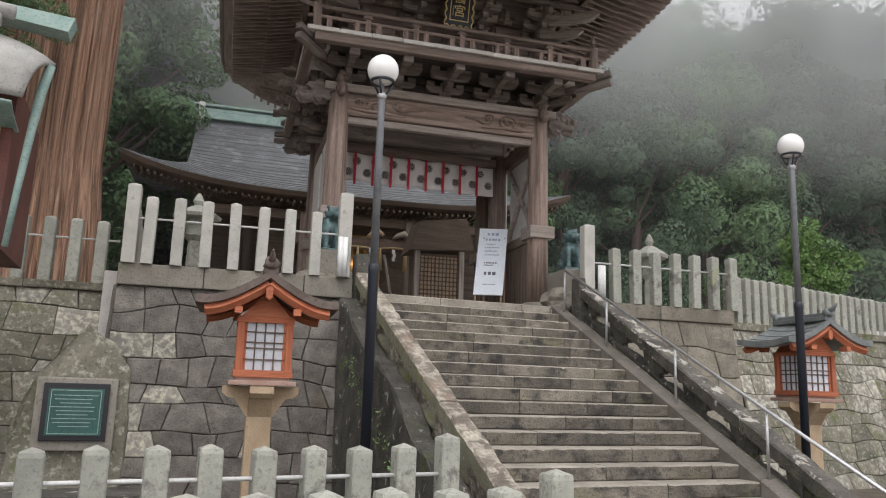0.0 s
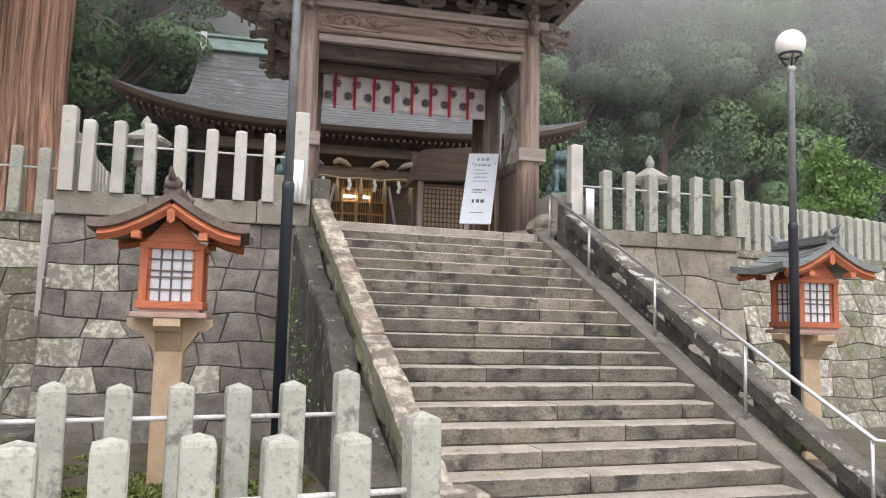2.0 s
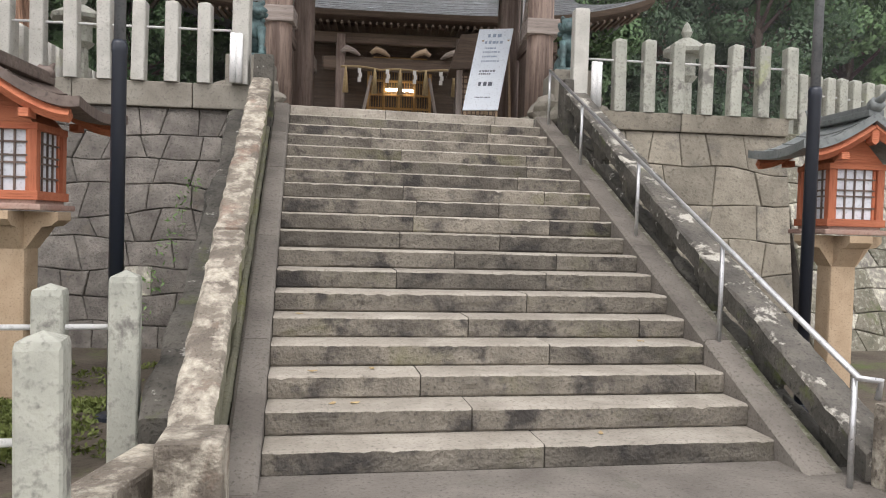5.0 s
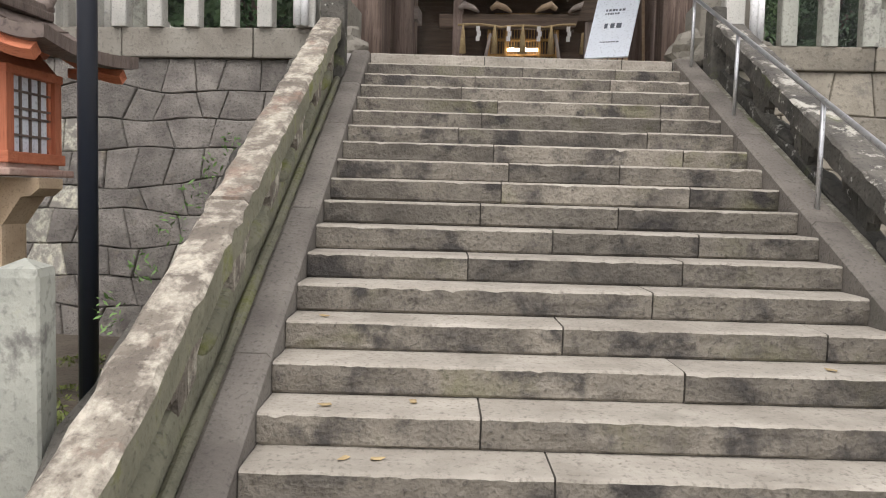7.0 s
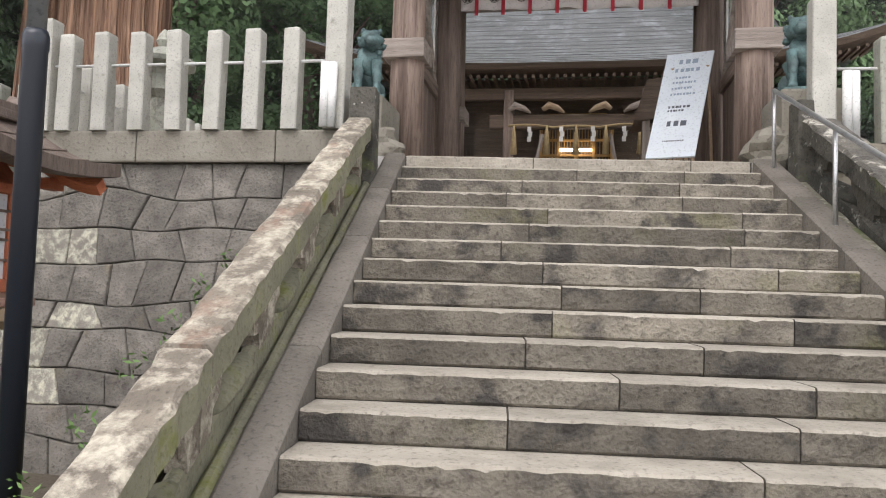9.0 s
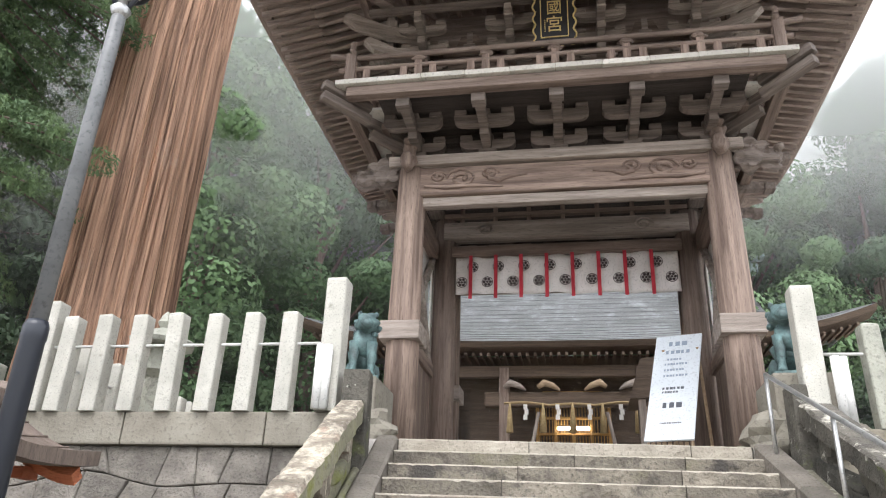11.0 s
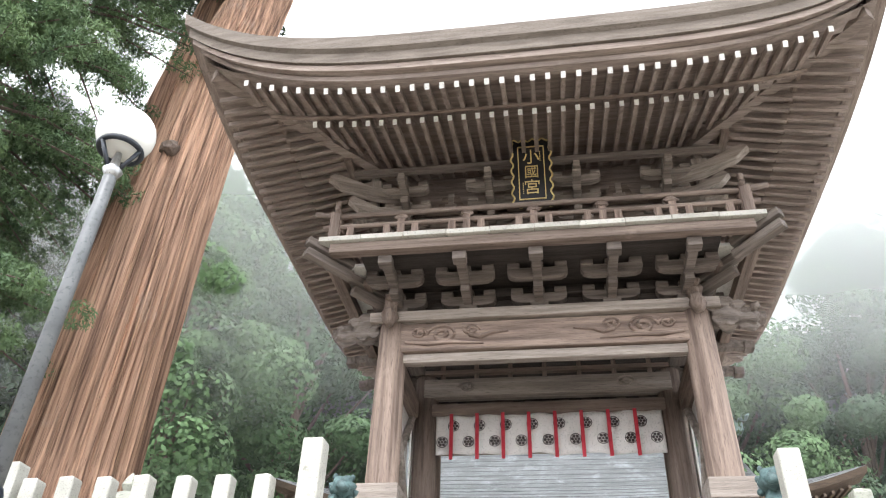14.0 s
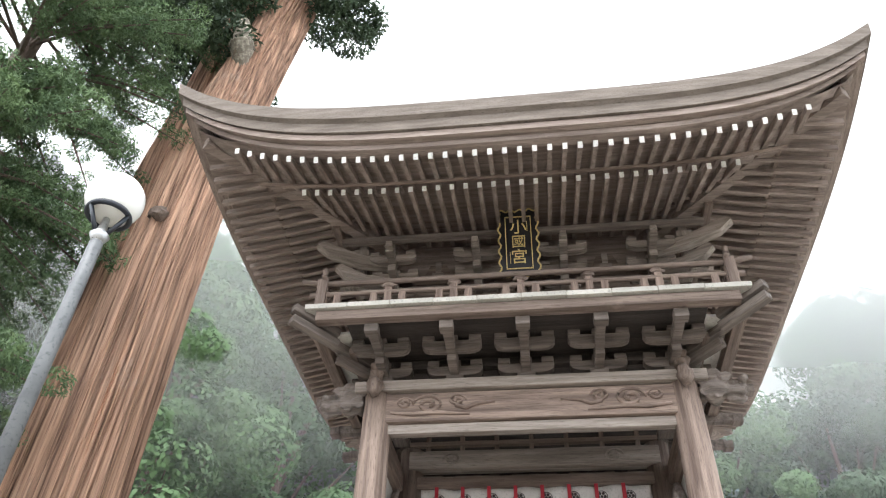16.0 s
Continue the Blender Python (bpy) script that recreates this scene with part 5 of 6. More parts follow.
PM = post_mesh(0.165, 1.0, POST)
lx = [-0.19 + 0.405 * k for k in range(7)]
ly = lambda x: 11.93 - 0.102 * (x + 0.56)
fence("pale granite post fence on the terrace edge beside the gate", [(x, ly(x), 3.40, 1.0, -6) for x in lx], PM, [((-0.5, ly(-0.5), 4.08), (2.7, ly(2.7), 4.08))], seed=1)
TALL = post_mesh(0.21, 1.36, POST)
CORN = post_mesh(0.19, 1.18, POST)
fence("tall pale granite gate post at the head of the steps", [(2.69, 11.62, 3.40, 1.0, -6)], TALL, [], 0.3, 2)
fence("tall pale granite gate post at the head of the steps", [(7.28, 11.75, 3.40, 1.0, -6)], TALL, [], 0.3, 3)
fence("pale granite corner post with a return row of posts", [(-0.44, 11.93, 3.40, 1.0, -6)], CORN, [], 0.3, 4)
fence("row of granite posts running back along the terrace", [(-0.42 + 0.01 * k, 12.3 + 0.36 * k, 3.30, 0.98, -6) for k in range(12)], PM, [((-0.43, 12.1, 3.98), (-0.3, 16.3, 3.98))], seed=5)
PO = post_mesh(0.17, 0.98, POSTOLD)
fence("weathered granite post fence along the mossy lower wall", [(-0.86 - 0.37 * k, 12.78 + 0.028 * k, 3.14, 1.0, -5) for k in range(14)], PO, [((-0.6, 12.76, 3.84), (-6.0, 13.15, 3.84))], seed=6)
fence("lichen-stained granite post fence on the terrace edge", [(7.88 + 0.425 * k, 11.80 - 0.085 * (7.88 + 0.425 * k - 7.3), 3.38, 1.03, -4) for k in range(7)], PO, [((7.4, 11.79, 4.1), (10.5, 11.55, 4.1))], seed=7)
PS = post_mesh(0.15, 0.92, POSTOLD)
fence("row of small close-set granite posts on the steep wall", [(10.62 + 0.245 * k, 11.86 + 0.087 * 0.245 * k, 3.2 - 0.008 * k, 1.0, 5) for k in range(30)], PS, [((10.5, 11.86, 3.85), (18, 12.5, 3.6))], seed=8)
PL = post_mesh(0.175, 1.01, POSTOLD, peak=0.032)
ra = lambda x: 6.29 + 0.09 * x
fence("weathered low granite post fence below the wall", [(2.04 - 0.403 * k, ra(2.04 - 0.403 * k), GL, 1.12, 5) for k in range(14)] + [(2.46, 6.51, GL, 1.22, 5)], PL, [((2.46, 6.51, 1.00), (-3.4, 5.98, 1.00))], seed=9, rod_r=0.018)
rb = lambda x: 4.68 + 0.07 * (x - 1.35)
fence("weathered low granite post fence beside the approach", [(2.14 - 0.40 * k, rb(2.14 - 0.40 * k), GL, 1.0, 4) for k in range(13)] + [(2.55, 4.76, GL, 1.1, 4)], PL, [((2.55, 4.76, 0.79), (-2.9, 4.38, 0.79))], seed=10, rod_r=0.018)
for x, y, a in ((2.62, 5.35, 75),):
    bm = BM()
    box(bm, (0, 0, GL + 0.17), (1.25, 0.26, 0.34), bev=0.03)
    solid("kerb_stone", bm, LICHEN, pose(x, y, 0, 0, 0, a), "long low kerb stone spotted with lichen", "kerb")
bm = BM()
box(bm, (-1.2, 7.6, GL + 0.35), (2.7, 0.9, 0.7), bev=0.04)
solid("stone_plinth", bm, DARKSTONE, pose(0, 0, 0), "long dark stone plinth behind the low fence", "plinth", kind="structure")
for x, y, s in ((2.60, 11.46, 1), (7.44, 11.58, 1)):
    pv = thing("plastic_pipe_sleeve", pose(x, y, 3.40), "white plastic pipe sleeves tied to the gate post", "pipe", "pipe sleeves")
    for j in range(2):
        bm = BM()
        tube(bm, [(0.075 * j, 0.01 * j, 0.0), (0.075 * j, 0.01 * j, 0.62)], 0.042, 12)
        part("pipe", bm, PVC, pv, smooth=True)

# ---- lanterns ----
def lantern(x, y, rot, roofmat, label):
    L = thing("wooden_lantern", pose(x, y, GL, 0, 0, rot), label, "lantern", "shrine lanterns")
    z0 = -GL
    bm = BM()
    box(bm, (0, 0, (1.45 + z0) / 2), (0.27, 0.27, 1.45 + z0), bev=0.035)
    part("post", bm, CONCRETE, L, "tan concrete post with chamfered corners")
    for a in (0, 90):
        bm = BM()
        out = [(-0.40, 1.70), (-0.40, 1.63), (-0.34, 1.58), (-0.27, 1.57), (-0.22, 1.50), (-0.135, 1.38), (0.135, 1.38), (0.22, 1.50), (0.27, 1.57), (0.34, 1.58), (0.40, 1.63), (0.40, 1.70)]
        slab(bm, [(p, q + z0) for p, q in out], -0.13 + a * 0.0001, 0.13 - a * 0.0001)
        part("bracket", bm, CONCRETE, L, m=pose(0, 0, 0, 0, 0, a))
    bm = BM()
    box(bm, (0, 0, 1.735 + z0), (0.70, 0.70, 0.05), bev=0.012)
    box(bm, (0, 0, 1.775 + z0), (0.56, 0.56, 0.05), bev=0.012)
    part("coping", bm, REDSTAIN, L, "faded red coping")
    bm = BM()
    box(bm, (0, 0, 1.83 + z0), (0.62, 0.62, 0.075), bev=0.008)
    part("sill", bm, REDX, L)
    bm = BM()
    box(bm, (0, 0, 2.40 + z0), (0.60, 0.60, 0.06), bev=0.008)
    part("head", bm, REDX, L)
    for sx in (-1, 1):
        for sy in (-1, 1):
            bm = BM()
            box(bm, (sx * 0.255, sy * 0.255, 2.11 + z0), (0.075, 0.075, 0.54), bev=0.006)
            part("corner_post", bm, REDZ, L)
    for a in (0, 90, 180, 270):
        pane = BM()
        box(pane, (0, -0.238, 2.12 + z0), (0.44, 0.012, 0.50))
        q = part("pane", pane, PAPER, L, "translucent pale paper pane", m=pose(0, 0, 0, 0, 0, a))
        for k, xx in enumerate((-0.10, 0.0, 0.10)):
            bm = BM()
            box(bm, (xx, -0.252, 2.12 + z0), (0.016, 0.014, 0.50))
            part("glazing_bar", bm, BARKDARK, q)
        for zz in (1.98, 2.10, 2.16, 2.27):
            bm = BM()
            box(bm, (0, -0.254, zz + z0), (0.44, 0.012, 0.016))
            part("glazing_bar", bm, BARKDARK, q)
        for xx in (-0.205, 0.205):
            bm = BM()
            box(bm, (xx, -0.25, 2.12 + z0), (0.03, 0.02, 0.5))
            part("sash", bm, REDZ, q)

    def roof(a, b, dz=0.0):
        s = -1 + 2 * a
        ex = 0.70 + 0.03 * abs(2 * b - 1)
        q = abs(s)
        return Vector((s * ex, -0.56 + 1.12 * b, 2.86 + z0 + dz - 0.52 * q + 0.13 * q * q + 0.10 * q ** 4 + 0.05 * abs(2 * b - 1) ** 2))

    bm = BM()
    top = sheet(bm, lambda a, b: roof(a, b), 24, 10)
    bot = sheet(bm, lambda a, b: roof(a, b, -0.085), 24, 10)
    for i in range(24):
        for j in (0, 10):
            bm.faces.new((top[i][j], top[i + 1][j], bot[i + 1][j], bot[i][j]))
    for j in range(10):
        for i in (0, 24):
            bm.faces.new((top[i][j], top[i][j + 1], bot[i][j + 1], bot[i][j]))
    bmesh.ops.recalc_face_normals(bm, faces=bm.faces[:])
    rf = part("roof", bm, roofmat, L, "dark curved roof with layered eaves")
    for k in range(4):
        for s in (-1, 1):
            bm = BM()
            a = 0.5 + s * (0.12 + 0.11 * k)
            tube(bm, [roof(a, b / 8) + Vector((0, 0, 0.004)) for b in range(9)], 0.008, 5)
            part("roof_course", bm, roofmat, rf)
    for yy in (-0.50, 0.50):
        for s in (-1, 1):
            bm = BM()
            pts = [roof(0.5 + s * 0.44 * k / 11, 0.05 if yy < 0 else 0.95, -0.14) for k in range(12)]
            tube(bm, pts, [0.055] * 12, 4)
            part("bargeboard", bm, REDX, L, "orange-red curved bargeboard")
        bm = BM()
        slab(bm, [(-0.035, 2.62 + z0), (-0.035, 2.72 + z0), (0, 2.745 + z0), (0.035, 2.72 + z0), (0.035, 2.62 + z0), (0, 2.59 + z0)], yy - 0.05, yy + 0.05)
        part("gable_pendant", bm, REDX, L)
        for s in (-1, 1):
            bm = BM()
            box(bm, (s * 0.30, yy * 0.97, 2.475 + z0), (0.08, 0.14, 0.07), bev=0.005)
            part("purlin_end", bm, REDX, L)
    bm = BM()
    slab(bm, [(-0.26, 2.43 + z0), (0.26, 2.43 + z0), (0.0, 2.72 + z0)], -0.3, 0.3)
    part("gable", bm, REDX, L)
    bm = BM()
    box(bm, (0, 0, 2.90 + z0), (0.16, 1.10, 0.07), bev=0.015)
    box(bm, (0, 0, 2.955 + z0), (0.11, 1.02, 0.06), bev=0.015)
    part("ridge", bm, roofmat, L)
    for s in (-1, 1):
        bm = BM()
        blob(bm, (0, s * 0.52, 2.98 + z0), (0.09, 0.07, 0.07), 2, 0.5, 2)
        tube(bm, [(0, s * 0.5, 2.99 + z0), (0, s * 0.62, 3.03 + z0), (0, s * 0.70, 3.10 + z0)], [0.05, 0.035, 0.012], 6)
        part("ridge_ornament", bm, roofmat, L, smooth=True)
    return L


lantern(1.10, 8.62, -6, LANROOF, "orange-red wooden lantern with dark curved roof on a tan post")
lantern(9.03, 8.62, -6, LANROOFG, "orange-red wooden lantern with grey-green roof on a tan post")


def street_lamp(x, y, lean, label):
    L = thing("globe_lamp", pose(x, y, GL, 0, lean, 0), label, "street lamp", "globe lamps")
    bm = BM()
    lathe(bm, [(0.14, 0.0), (0.14, 0.03), (0.09, 0.05)], 16)
    part("base_plate", bm, BLACK, L)
    bm = BM()
    lathe(bm, [(0.056, 0.03), (0.056, 2.85), (0.060, 2.86), (0.060, 2.92), (0.050, 2.95)], 18)
    part("lower_pole", bm, BLACK, L, "black painted lower pole", smooth=True)
    bm = BM()
    lathe(bm, [(0.044, 2.9), (0.040, 4.80), (0.03, 4.82)], 18)
    part("upper_pole", bm, GREYPOLE, L, "grey upper pole", smooth=True)
    bm = BM()
    lathe(bm, [(0.03, 4.80), (0.06, 4.86), (0.03, 4.90), (0.02, 5.0)], 14)
    part("lamp_holder", bm, STEEL, L, smooth=True)
    bm = BM()
    ring = [(0.125 * math.cos(k * math.pi / 14), 0.125 * math.sin(k * math.pi / 14), 5.03) for k in range(29)]
    tube(bm, ring, 0.018, 8)
    for k in range(3):
        a = k * 2 * math.pi / 3
        tube(bm, [(0.03 * math.cos(a), 0.03 * math.sin(a), 4.86), (0.125 * math.cos(a), 0.125 * math.sin(a), 5.02)], 0.014, 6)
    part("ring", bm, BLACK, L, "black ring holding the globe", smooth=True)
    bm = BM()
    prof = [(0.178 * math.sin(t * math.pi / 14), 5.165 - 0.178 * math.cos(t * math.pi / 14)) for t in range(3, 14)]
    lathe(bm, prof + [(0.01, 5.343)], 26)
    part("globe", bm, GLOBE, L, "white milk-glass globe", smooth=True)
    return L


street_lamp(2.09, 7.85, 0.0, "black lamp post with a white globe beside the lantern")
street_lamp(8.06, 7.78, 0.3, "black lamp post with a white globe beside the lantern")


# ---- guardian lions, stones ----
def lion(x, y, z, rot, mirror, label):
    bm = BM()
    f = -1 if mirror else 1
    blob(bm, (0, 0.06, 0.30), (0.17, 0.22, 0.22), 1, 0.25, 3)
    blob(bm, (0, -0.10, 0.46), (0.16, 0.15, 0.20), 2, 0.35, 3)
    blob(bm, (0.03 * f, -0.20, 0.70), (0.14, 0.15, 0.13), 3, 0.45, 3)
    blob(bm, (0.03 * f, -0.33, 0.66), (0.085, 0.08, 0.07), 4, 0.35, 2)
    for k in range(14):
        a = k * 0.9
        blob(bm, (0.03 * f + 0.14 * math.cos(a), -0.12 + 0.06 * math.sin(2 * a), 0.66 + 0.13 * math.sin(a)), (0.05, 0.06, 0.05), k, 0.4, 1)
    for s in (-1, 1):
        tube(bm, [(s * 0.10, -0.20, 0.45), (s * 0.11, -0.22, 0.2), (s * 0.11, -0.23, 0.03), (s * 0.11, -0.31, 0.03)], [0.075, 0.05, 0.055, 0.045], 9)
        blob(bm, (s * 0.14, 0.16, 0.14), (0.09, 0.15, 0.13), 6, 0.2, 2)
        blob(bm, (s * 0.10 + 0.03 * f, -0.16, 0.83), (0.035, 0.03, 0.05), 7, 0.2, 1)
    tube(bm, [(0, 0.26, 0.15), (0, 0.36, 0.35), (0, 0.33, 0.55)], [0.06, 0.10, 0.02], 8)
    box(bm, (0, 0, -0.02), (0.40, 0.66, 0.06))
    return solid("guardian_lion", bm, BRONZE, pose(x, y, z + 0.05, 0, 0, rot) @ Matrix.Diagonal((0.95, 0.95, 0.92, 1)), label, "statue", "guardian lions", smooth=True)


for u, a, nm in ((-2.34, 10, "green bronze guardian lion-dog seated on a stone pedestal"), (2.36, -15, "green bronze guardian lion-dog seated on a stone pedestal")):
    p = GATE @ Vector((u, -0.85, 0))
    bm = BM()
    box(bm, (0, 0, 0.35), (0.60, 0.85, 0.72), bev=0.03)
    blob(bm, (0.22, -0.3, 0.12), (0.30, 0.25, 0.24), 3, 0.45, 3)
    blob(bm, (-0.15, -0.1, 0.10), (0.42, 0.45, 0.26), 5, 0.45, 3)
    solid("pedestal", bm, CAP, pose(p.x, p.y, TER, 0, 0, -6), "pale rough stone pedestal under the lion-dog", "pedestal", "lion pedestals")
    lion(p.x, p.y, TER + 0.70, a, u > 0, nm)
sl = thing("stone_lantern", pose(9.42, 12.75, TER), "small old grey stone lantern behind the fence", "stone lantern")
for nm, prof in (("shaft", [(0.22, 0), (0.22, 0.15), (0.12, 0.2), (0.11, 0.75), (0.2, 0.85)]), ("fire_box", [(0.16, 0.85), (0.16, 1.2)]), ("roof", [(0.36, 1.2), (0.38, 1.26), (0.15, 1.42), (0.08, 1.46)]), ("finial", [(0.05, 1.46), (0.09, 1.55), (0.05, 1.66), (0.01, 1.72)])):
    bm = BM()
    lathe(bm, prof, 8 if nm != "finial" else 12)
    part(nm, bm, POSTOLD, sl)
sl2 = copy_thing(sl, pose(0.50, 12.55, TER) @ Matrix.Diagonal((1.0, 1.0, 0.82, 1)))
sl2["label"] = "low grey stone lantern behind the pale fence"

# memorial stone with a green plate
ms = thing("memorial_stone", pose(-0.60, 7.75, GL) @ Matrix.Diagonal((0.88, 0.9, 0.95, 1)), "rough upright memorial stone with a framed green plate", "memorial stone")
bm = BM()
slab(bm, [(-0.62, 0.7), (-0.64, 1.2), (-0.42, 1.75), (-0.02, 2.22), (0.25, 2.05), (0.42, 1.8), (0.46, 1.2), (0.42, 0.7)], -0.14, 0.22)
bmesh.ops.subdivide_edges(bm, edges=bm.edges[:], cuts=3, use_grid_fill=True)
for v in bm.verts:
    v.co += Vector((1, 1, 1)) * 0.05 * noise.noise(v.co * 4)
part("stone", bm, WALLMOSS, ms)
bm = BM()
box(bm, (-0.04, -0.17, 1.40), (0.74, 0.06, 0.66), bev=0.015)
part("surround", bm, CAP, ms, "pale stone surround")
bm = BM()
box(bm, (-0.04, -0.215, 1.42), (0.60, 0.03, 0.52), bev=0.006)
part("frame", bm, LACQUER, ms, "black frame")
bm = BM()
box(bm, (-0.04, -0.235, 1.42), (0.50, 0.012, 0.42))
part("plate", bm, GREENPLATE, ms, "dark green plate with small pale writing")
bm = BM()
for k in range(9):
    box(bm, (-0.04 - 0.02 * (k % 2), -0.243, 1.57 - 0.035 * k), (0.40 - 0.06 * (k % 3), 0.004, 0.006))
for x in (-0.265, 0.185):
    box(bm, (x, -0.243, 1.42), (0.006, 0.004, 0.39))
for z in (1.225, 1.615):
    box(bm, (-0.04, -0.243, z), (0.45, 0.004, 0.006))
part("writing", bm, VERDIGRIS, ms)

# ---- pavilion at the far left ----
pv = thing("side_pavilion", Matrix.Translation(Vector((-0.174, 0.133, 1.741)) * 0.289) @ Matrix.Scale(0.711, 4) @ pose(-1.80, 12.35, 0), "small raised shrine building with shingled roof and verdigris copper trim", "pavilion")
REDDARK = mat("dark_red_timber", (0.10, 0.035, 0.025), (0.16, 0.055, 0.04), 2, 0.7, 0.2)
bm = BM()
box(bm, (-1.75, 1.6, 4.85), (2.6, 2.6, 2.5))
part("body", bm, REDDARK, pv, "dark red boarded wall")
for x, y, z0 in ((-0.55, 0.4, 3.6), (-2.9, 0.4, -0.58), (-0.55, 2.7, 3.6), (-2.9, 2.7, -0.58)):
    bm = BM()
    box(bm, (x, y, (6.1 + z0) / 2), (0.16, 0.16, 6.1 - z0), bev=0.01)
    part("post", bm, REDDARK, pv)
bm = BM()
box(bm, (-0.62, 0.25, 4.7), (0.03, 0.05, 2.0))
part("slat", bm, TANZ, pv)


def pav(a, b):
    """The curved end of the roof: a to the outer corner, b down the slope."""
    top = Vector((-2.7 + 2.7 * a, 0.25 - 0.1 * a, 6.95 - 0.25 * a - 0.30 * a ** 6))
    low = Vector((-2.7 + 2.42 * a, -0.45 + 0.1 * a, 5.78 - 0.10 * a))
    p = top.lerp(low, b)
    p.y -= 0.22 * math.sin(math.pi * b)
    p.z += 0.12 * math.sin(math.pi * b)
    return p


bm = BM()
sheet(bm, pav, 16, 12)
ob = part("roof", bm, TILE, pv, "pale grey-brown shingled roof", smooth=True)
ob.modifiers.new("thick", "SOLIDIFY").thickness = 0.07
for k in range(14):
    bm = BM()
    tube(bm, [pav(a / 12, (k + 0.5) / 14) + Vector((0, -0.01, 0.01)) for a in range(13)], 0.022, 6)
    part("shingle_course", bm, TILE, ob, smooth=True)
bm = BM()
sheet(bm, lambda a, b: Vector((-2.7 + 2.3 * a, -0.42 + 0.9 * b, 5.70 - 0.1 * a - 0.42 * math.sin(math.pi / 2 * b) * (1 - 0.6 * a))), 8, 8)
ob = part("soffit", bm, VERDIGRIS, pv, "green copper-clad curved underside", smooth=True)
ob.modifiers.new("thick", "SOLIDIFY").thickness = 0.04
bm = BM()
tube(bm, [(-0.02, 0.0, 6.36), (-0.10, -0.02, 5.9), (-0.17, 0.0, 5.2), (-0.24, 0.0, 4.4), (-0.30, 0.0, 3.55)], [0.07, 0.075, 0.06, 0.05, 0.045], 8)
part("copper_downpipe", bm, VERDIGRIS, pv, "verdigris copper downpipe", smooth=True)
bm = BM()
slab(bm, [(-2.7, 7.36), (-0.6, 7.28), (0.22, 7.24), (0.14, 7.00), (-0.6, 7.06), (-2.7, 7.1)], 0.1, 0.5)
part("ridge_board", bm, VERDIGRIS, pv, "verdigris copper ridge board")
for k in range(4):
    bm = BM()
    x = -0.75 - 0.16 * k
    tube(bm, [(x - 0.35, -0.1 - 0.03 * k, 7.12 - 0.17 * k), (x + 0.18, -0.1 - 0.03 * k, 7.06 - 0.17 * k)], 0.11, 12)
    part("ridge_tile", bm, TILE, pv, "rounded pale grey ridge tile", smooth=True)

# ---- trees ----
def leaf_mesh(name, clumps, per, size, material, seed, droop=0.0, long=1.6, shell=False):
    """Leaves by the thousand round the clumps (centre and radii), each a small pointed blade."""
    r = np.random.RandomState(seed)
    C = np.array([c for c, _ in clumps])
    R = np.array([q for _, q in clumps])
    n = len(clumps) * per
    idx = np.repeat(np.arange(len(clumps)), per)
    d = r.normal(size=(n, 3))
    d /= np.linalg.norm(d, axis=1)[:, None]
    rad = r.uniform(0.8 if shell else 0.45, 1.08, n) ** 0.6
    p = C[idx] + d * rad[:, None] * R[idx]
    a = r.normal(size=(n, 3)) + d * 0.6
    if shell:
        a -= 0.85 * np.sum(a * d, axis=1)[:, None] * d
    a[:, 2] -= droop
    a /= np.linalg.norm(a, axis=1)[:, None]
    b = np.cross(a, d + 0.35 * r.normal(size=(n, 3)) if shell else r.normal(size=(n, 3)))
    b /= np.linalg.norm(b, axis=1)[:, None]
    s = size * r.uniform(0.6, 1.4, n)[:, None]
    v = np.stack([p - a * s * long / 2, p + b * s * 0.42, p + a * s * long / 2, p - b * s * 0.42], 1).reshape(-1, 3)
    me = bpy.data.meshes.new(name)
    me.vertices.add(4 * n)
    me.vertices.foreach_set("co", v.ravel())
    me.loops.add(4 * n)
    me.loops.foreach_set("vertex_index", np.arange(4 * n))
    me.polygons.add(n)
    me.polygons.foreach_set("loop_start", np.arange(n) * 4)
    me.materials.append(material)
    me.update(calc_edges=True)
    return me


def trunk_mesh(pts, radii, material, seed=0, n=40, ridged=0.05):
    bm = BM()
    k = 24
    P, Rr = [], []
    for i in range((len(pts) - 1) * k + 1):
        j, f = divmod(i, k)
        f /= k
        a, b = pts[j], pts[min(j + 1, len(pts) - 1)]
        P.append(tuple(a[q] + (b[q] - a[q]) * f for q in range(3)))
        Rr.append(radii[j] + (radii[min(j + 1, len(pts) - 1)] - radii[j]) * f)
    tube(bm, P, Rr, n)
    for i, v in enumerate(bm.verts):
        ring = i // n
        if ring < len(P):
            c = Vector(P[ring])
            o = v.co - c
            ang = math.atan2(o.y, o.x)
            w = noise.noise(Vector((math.cos(ang) * 4.5, math.sin(ang) * 4.5, c.z * 0.12 + seed))) + 0.6 * noise.noise(Vector((math.cos(ang) * 11, math.sin(ang) * 11, c.z * 0.25 + seed)))
            if n > 200:
                w -= 0.55 * max(0.0, 1 - 4.5 * abs(noise.noise(Vector((math.cos(ang) * 13, math.sin(ang) * 13, c.z * 0.22 + 3 * seed)))))
            v.co = c + o * (1 + ridged * w)
    return link_mesh("trunk", bm, material, False)


def tree(x, y, z, h, kind, seed, label, mat_leaf, mesh=None):
    t = thing("tree", pose(x, y, z, 0, 0, seed * 47 % 360), label, "tree", "forest trees")
    if mesh:
        for nm, me in mesh:
            piece(nm, me, t, Matrix.Scale(h, 4))
    return t


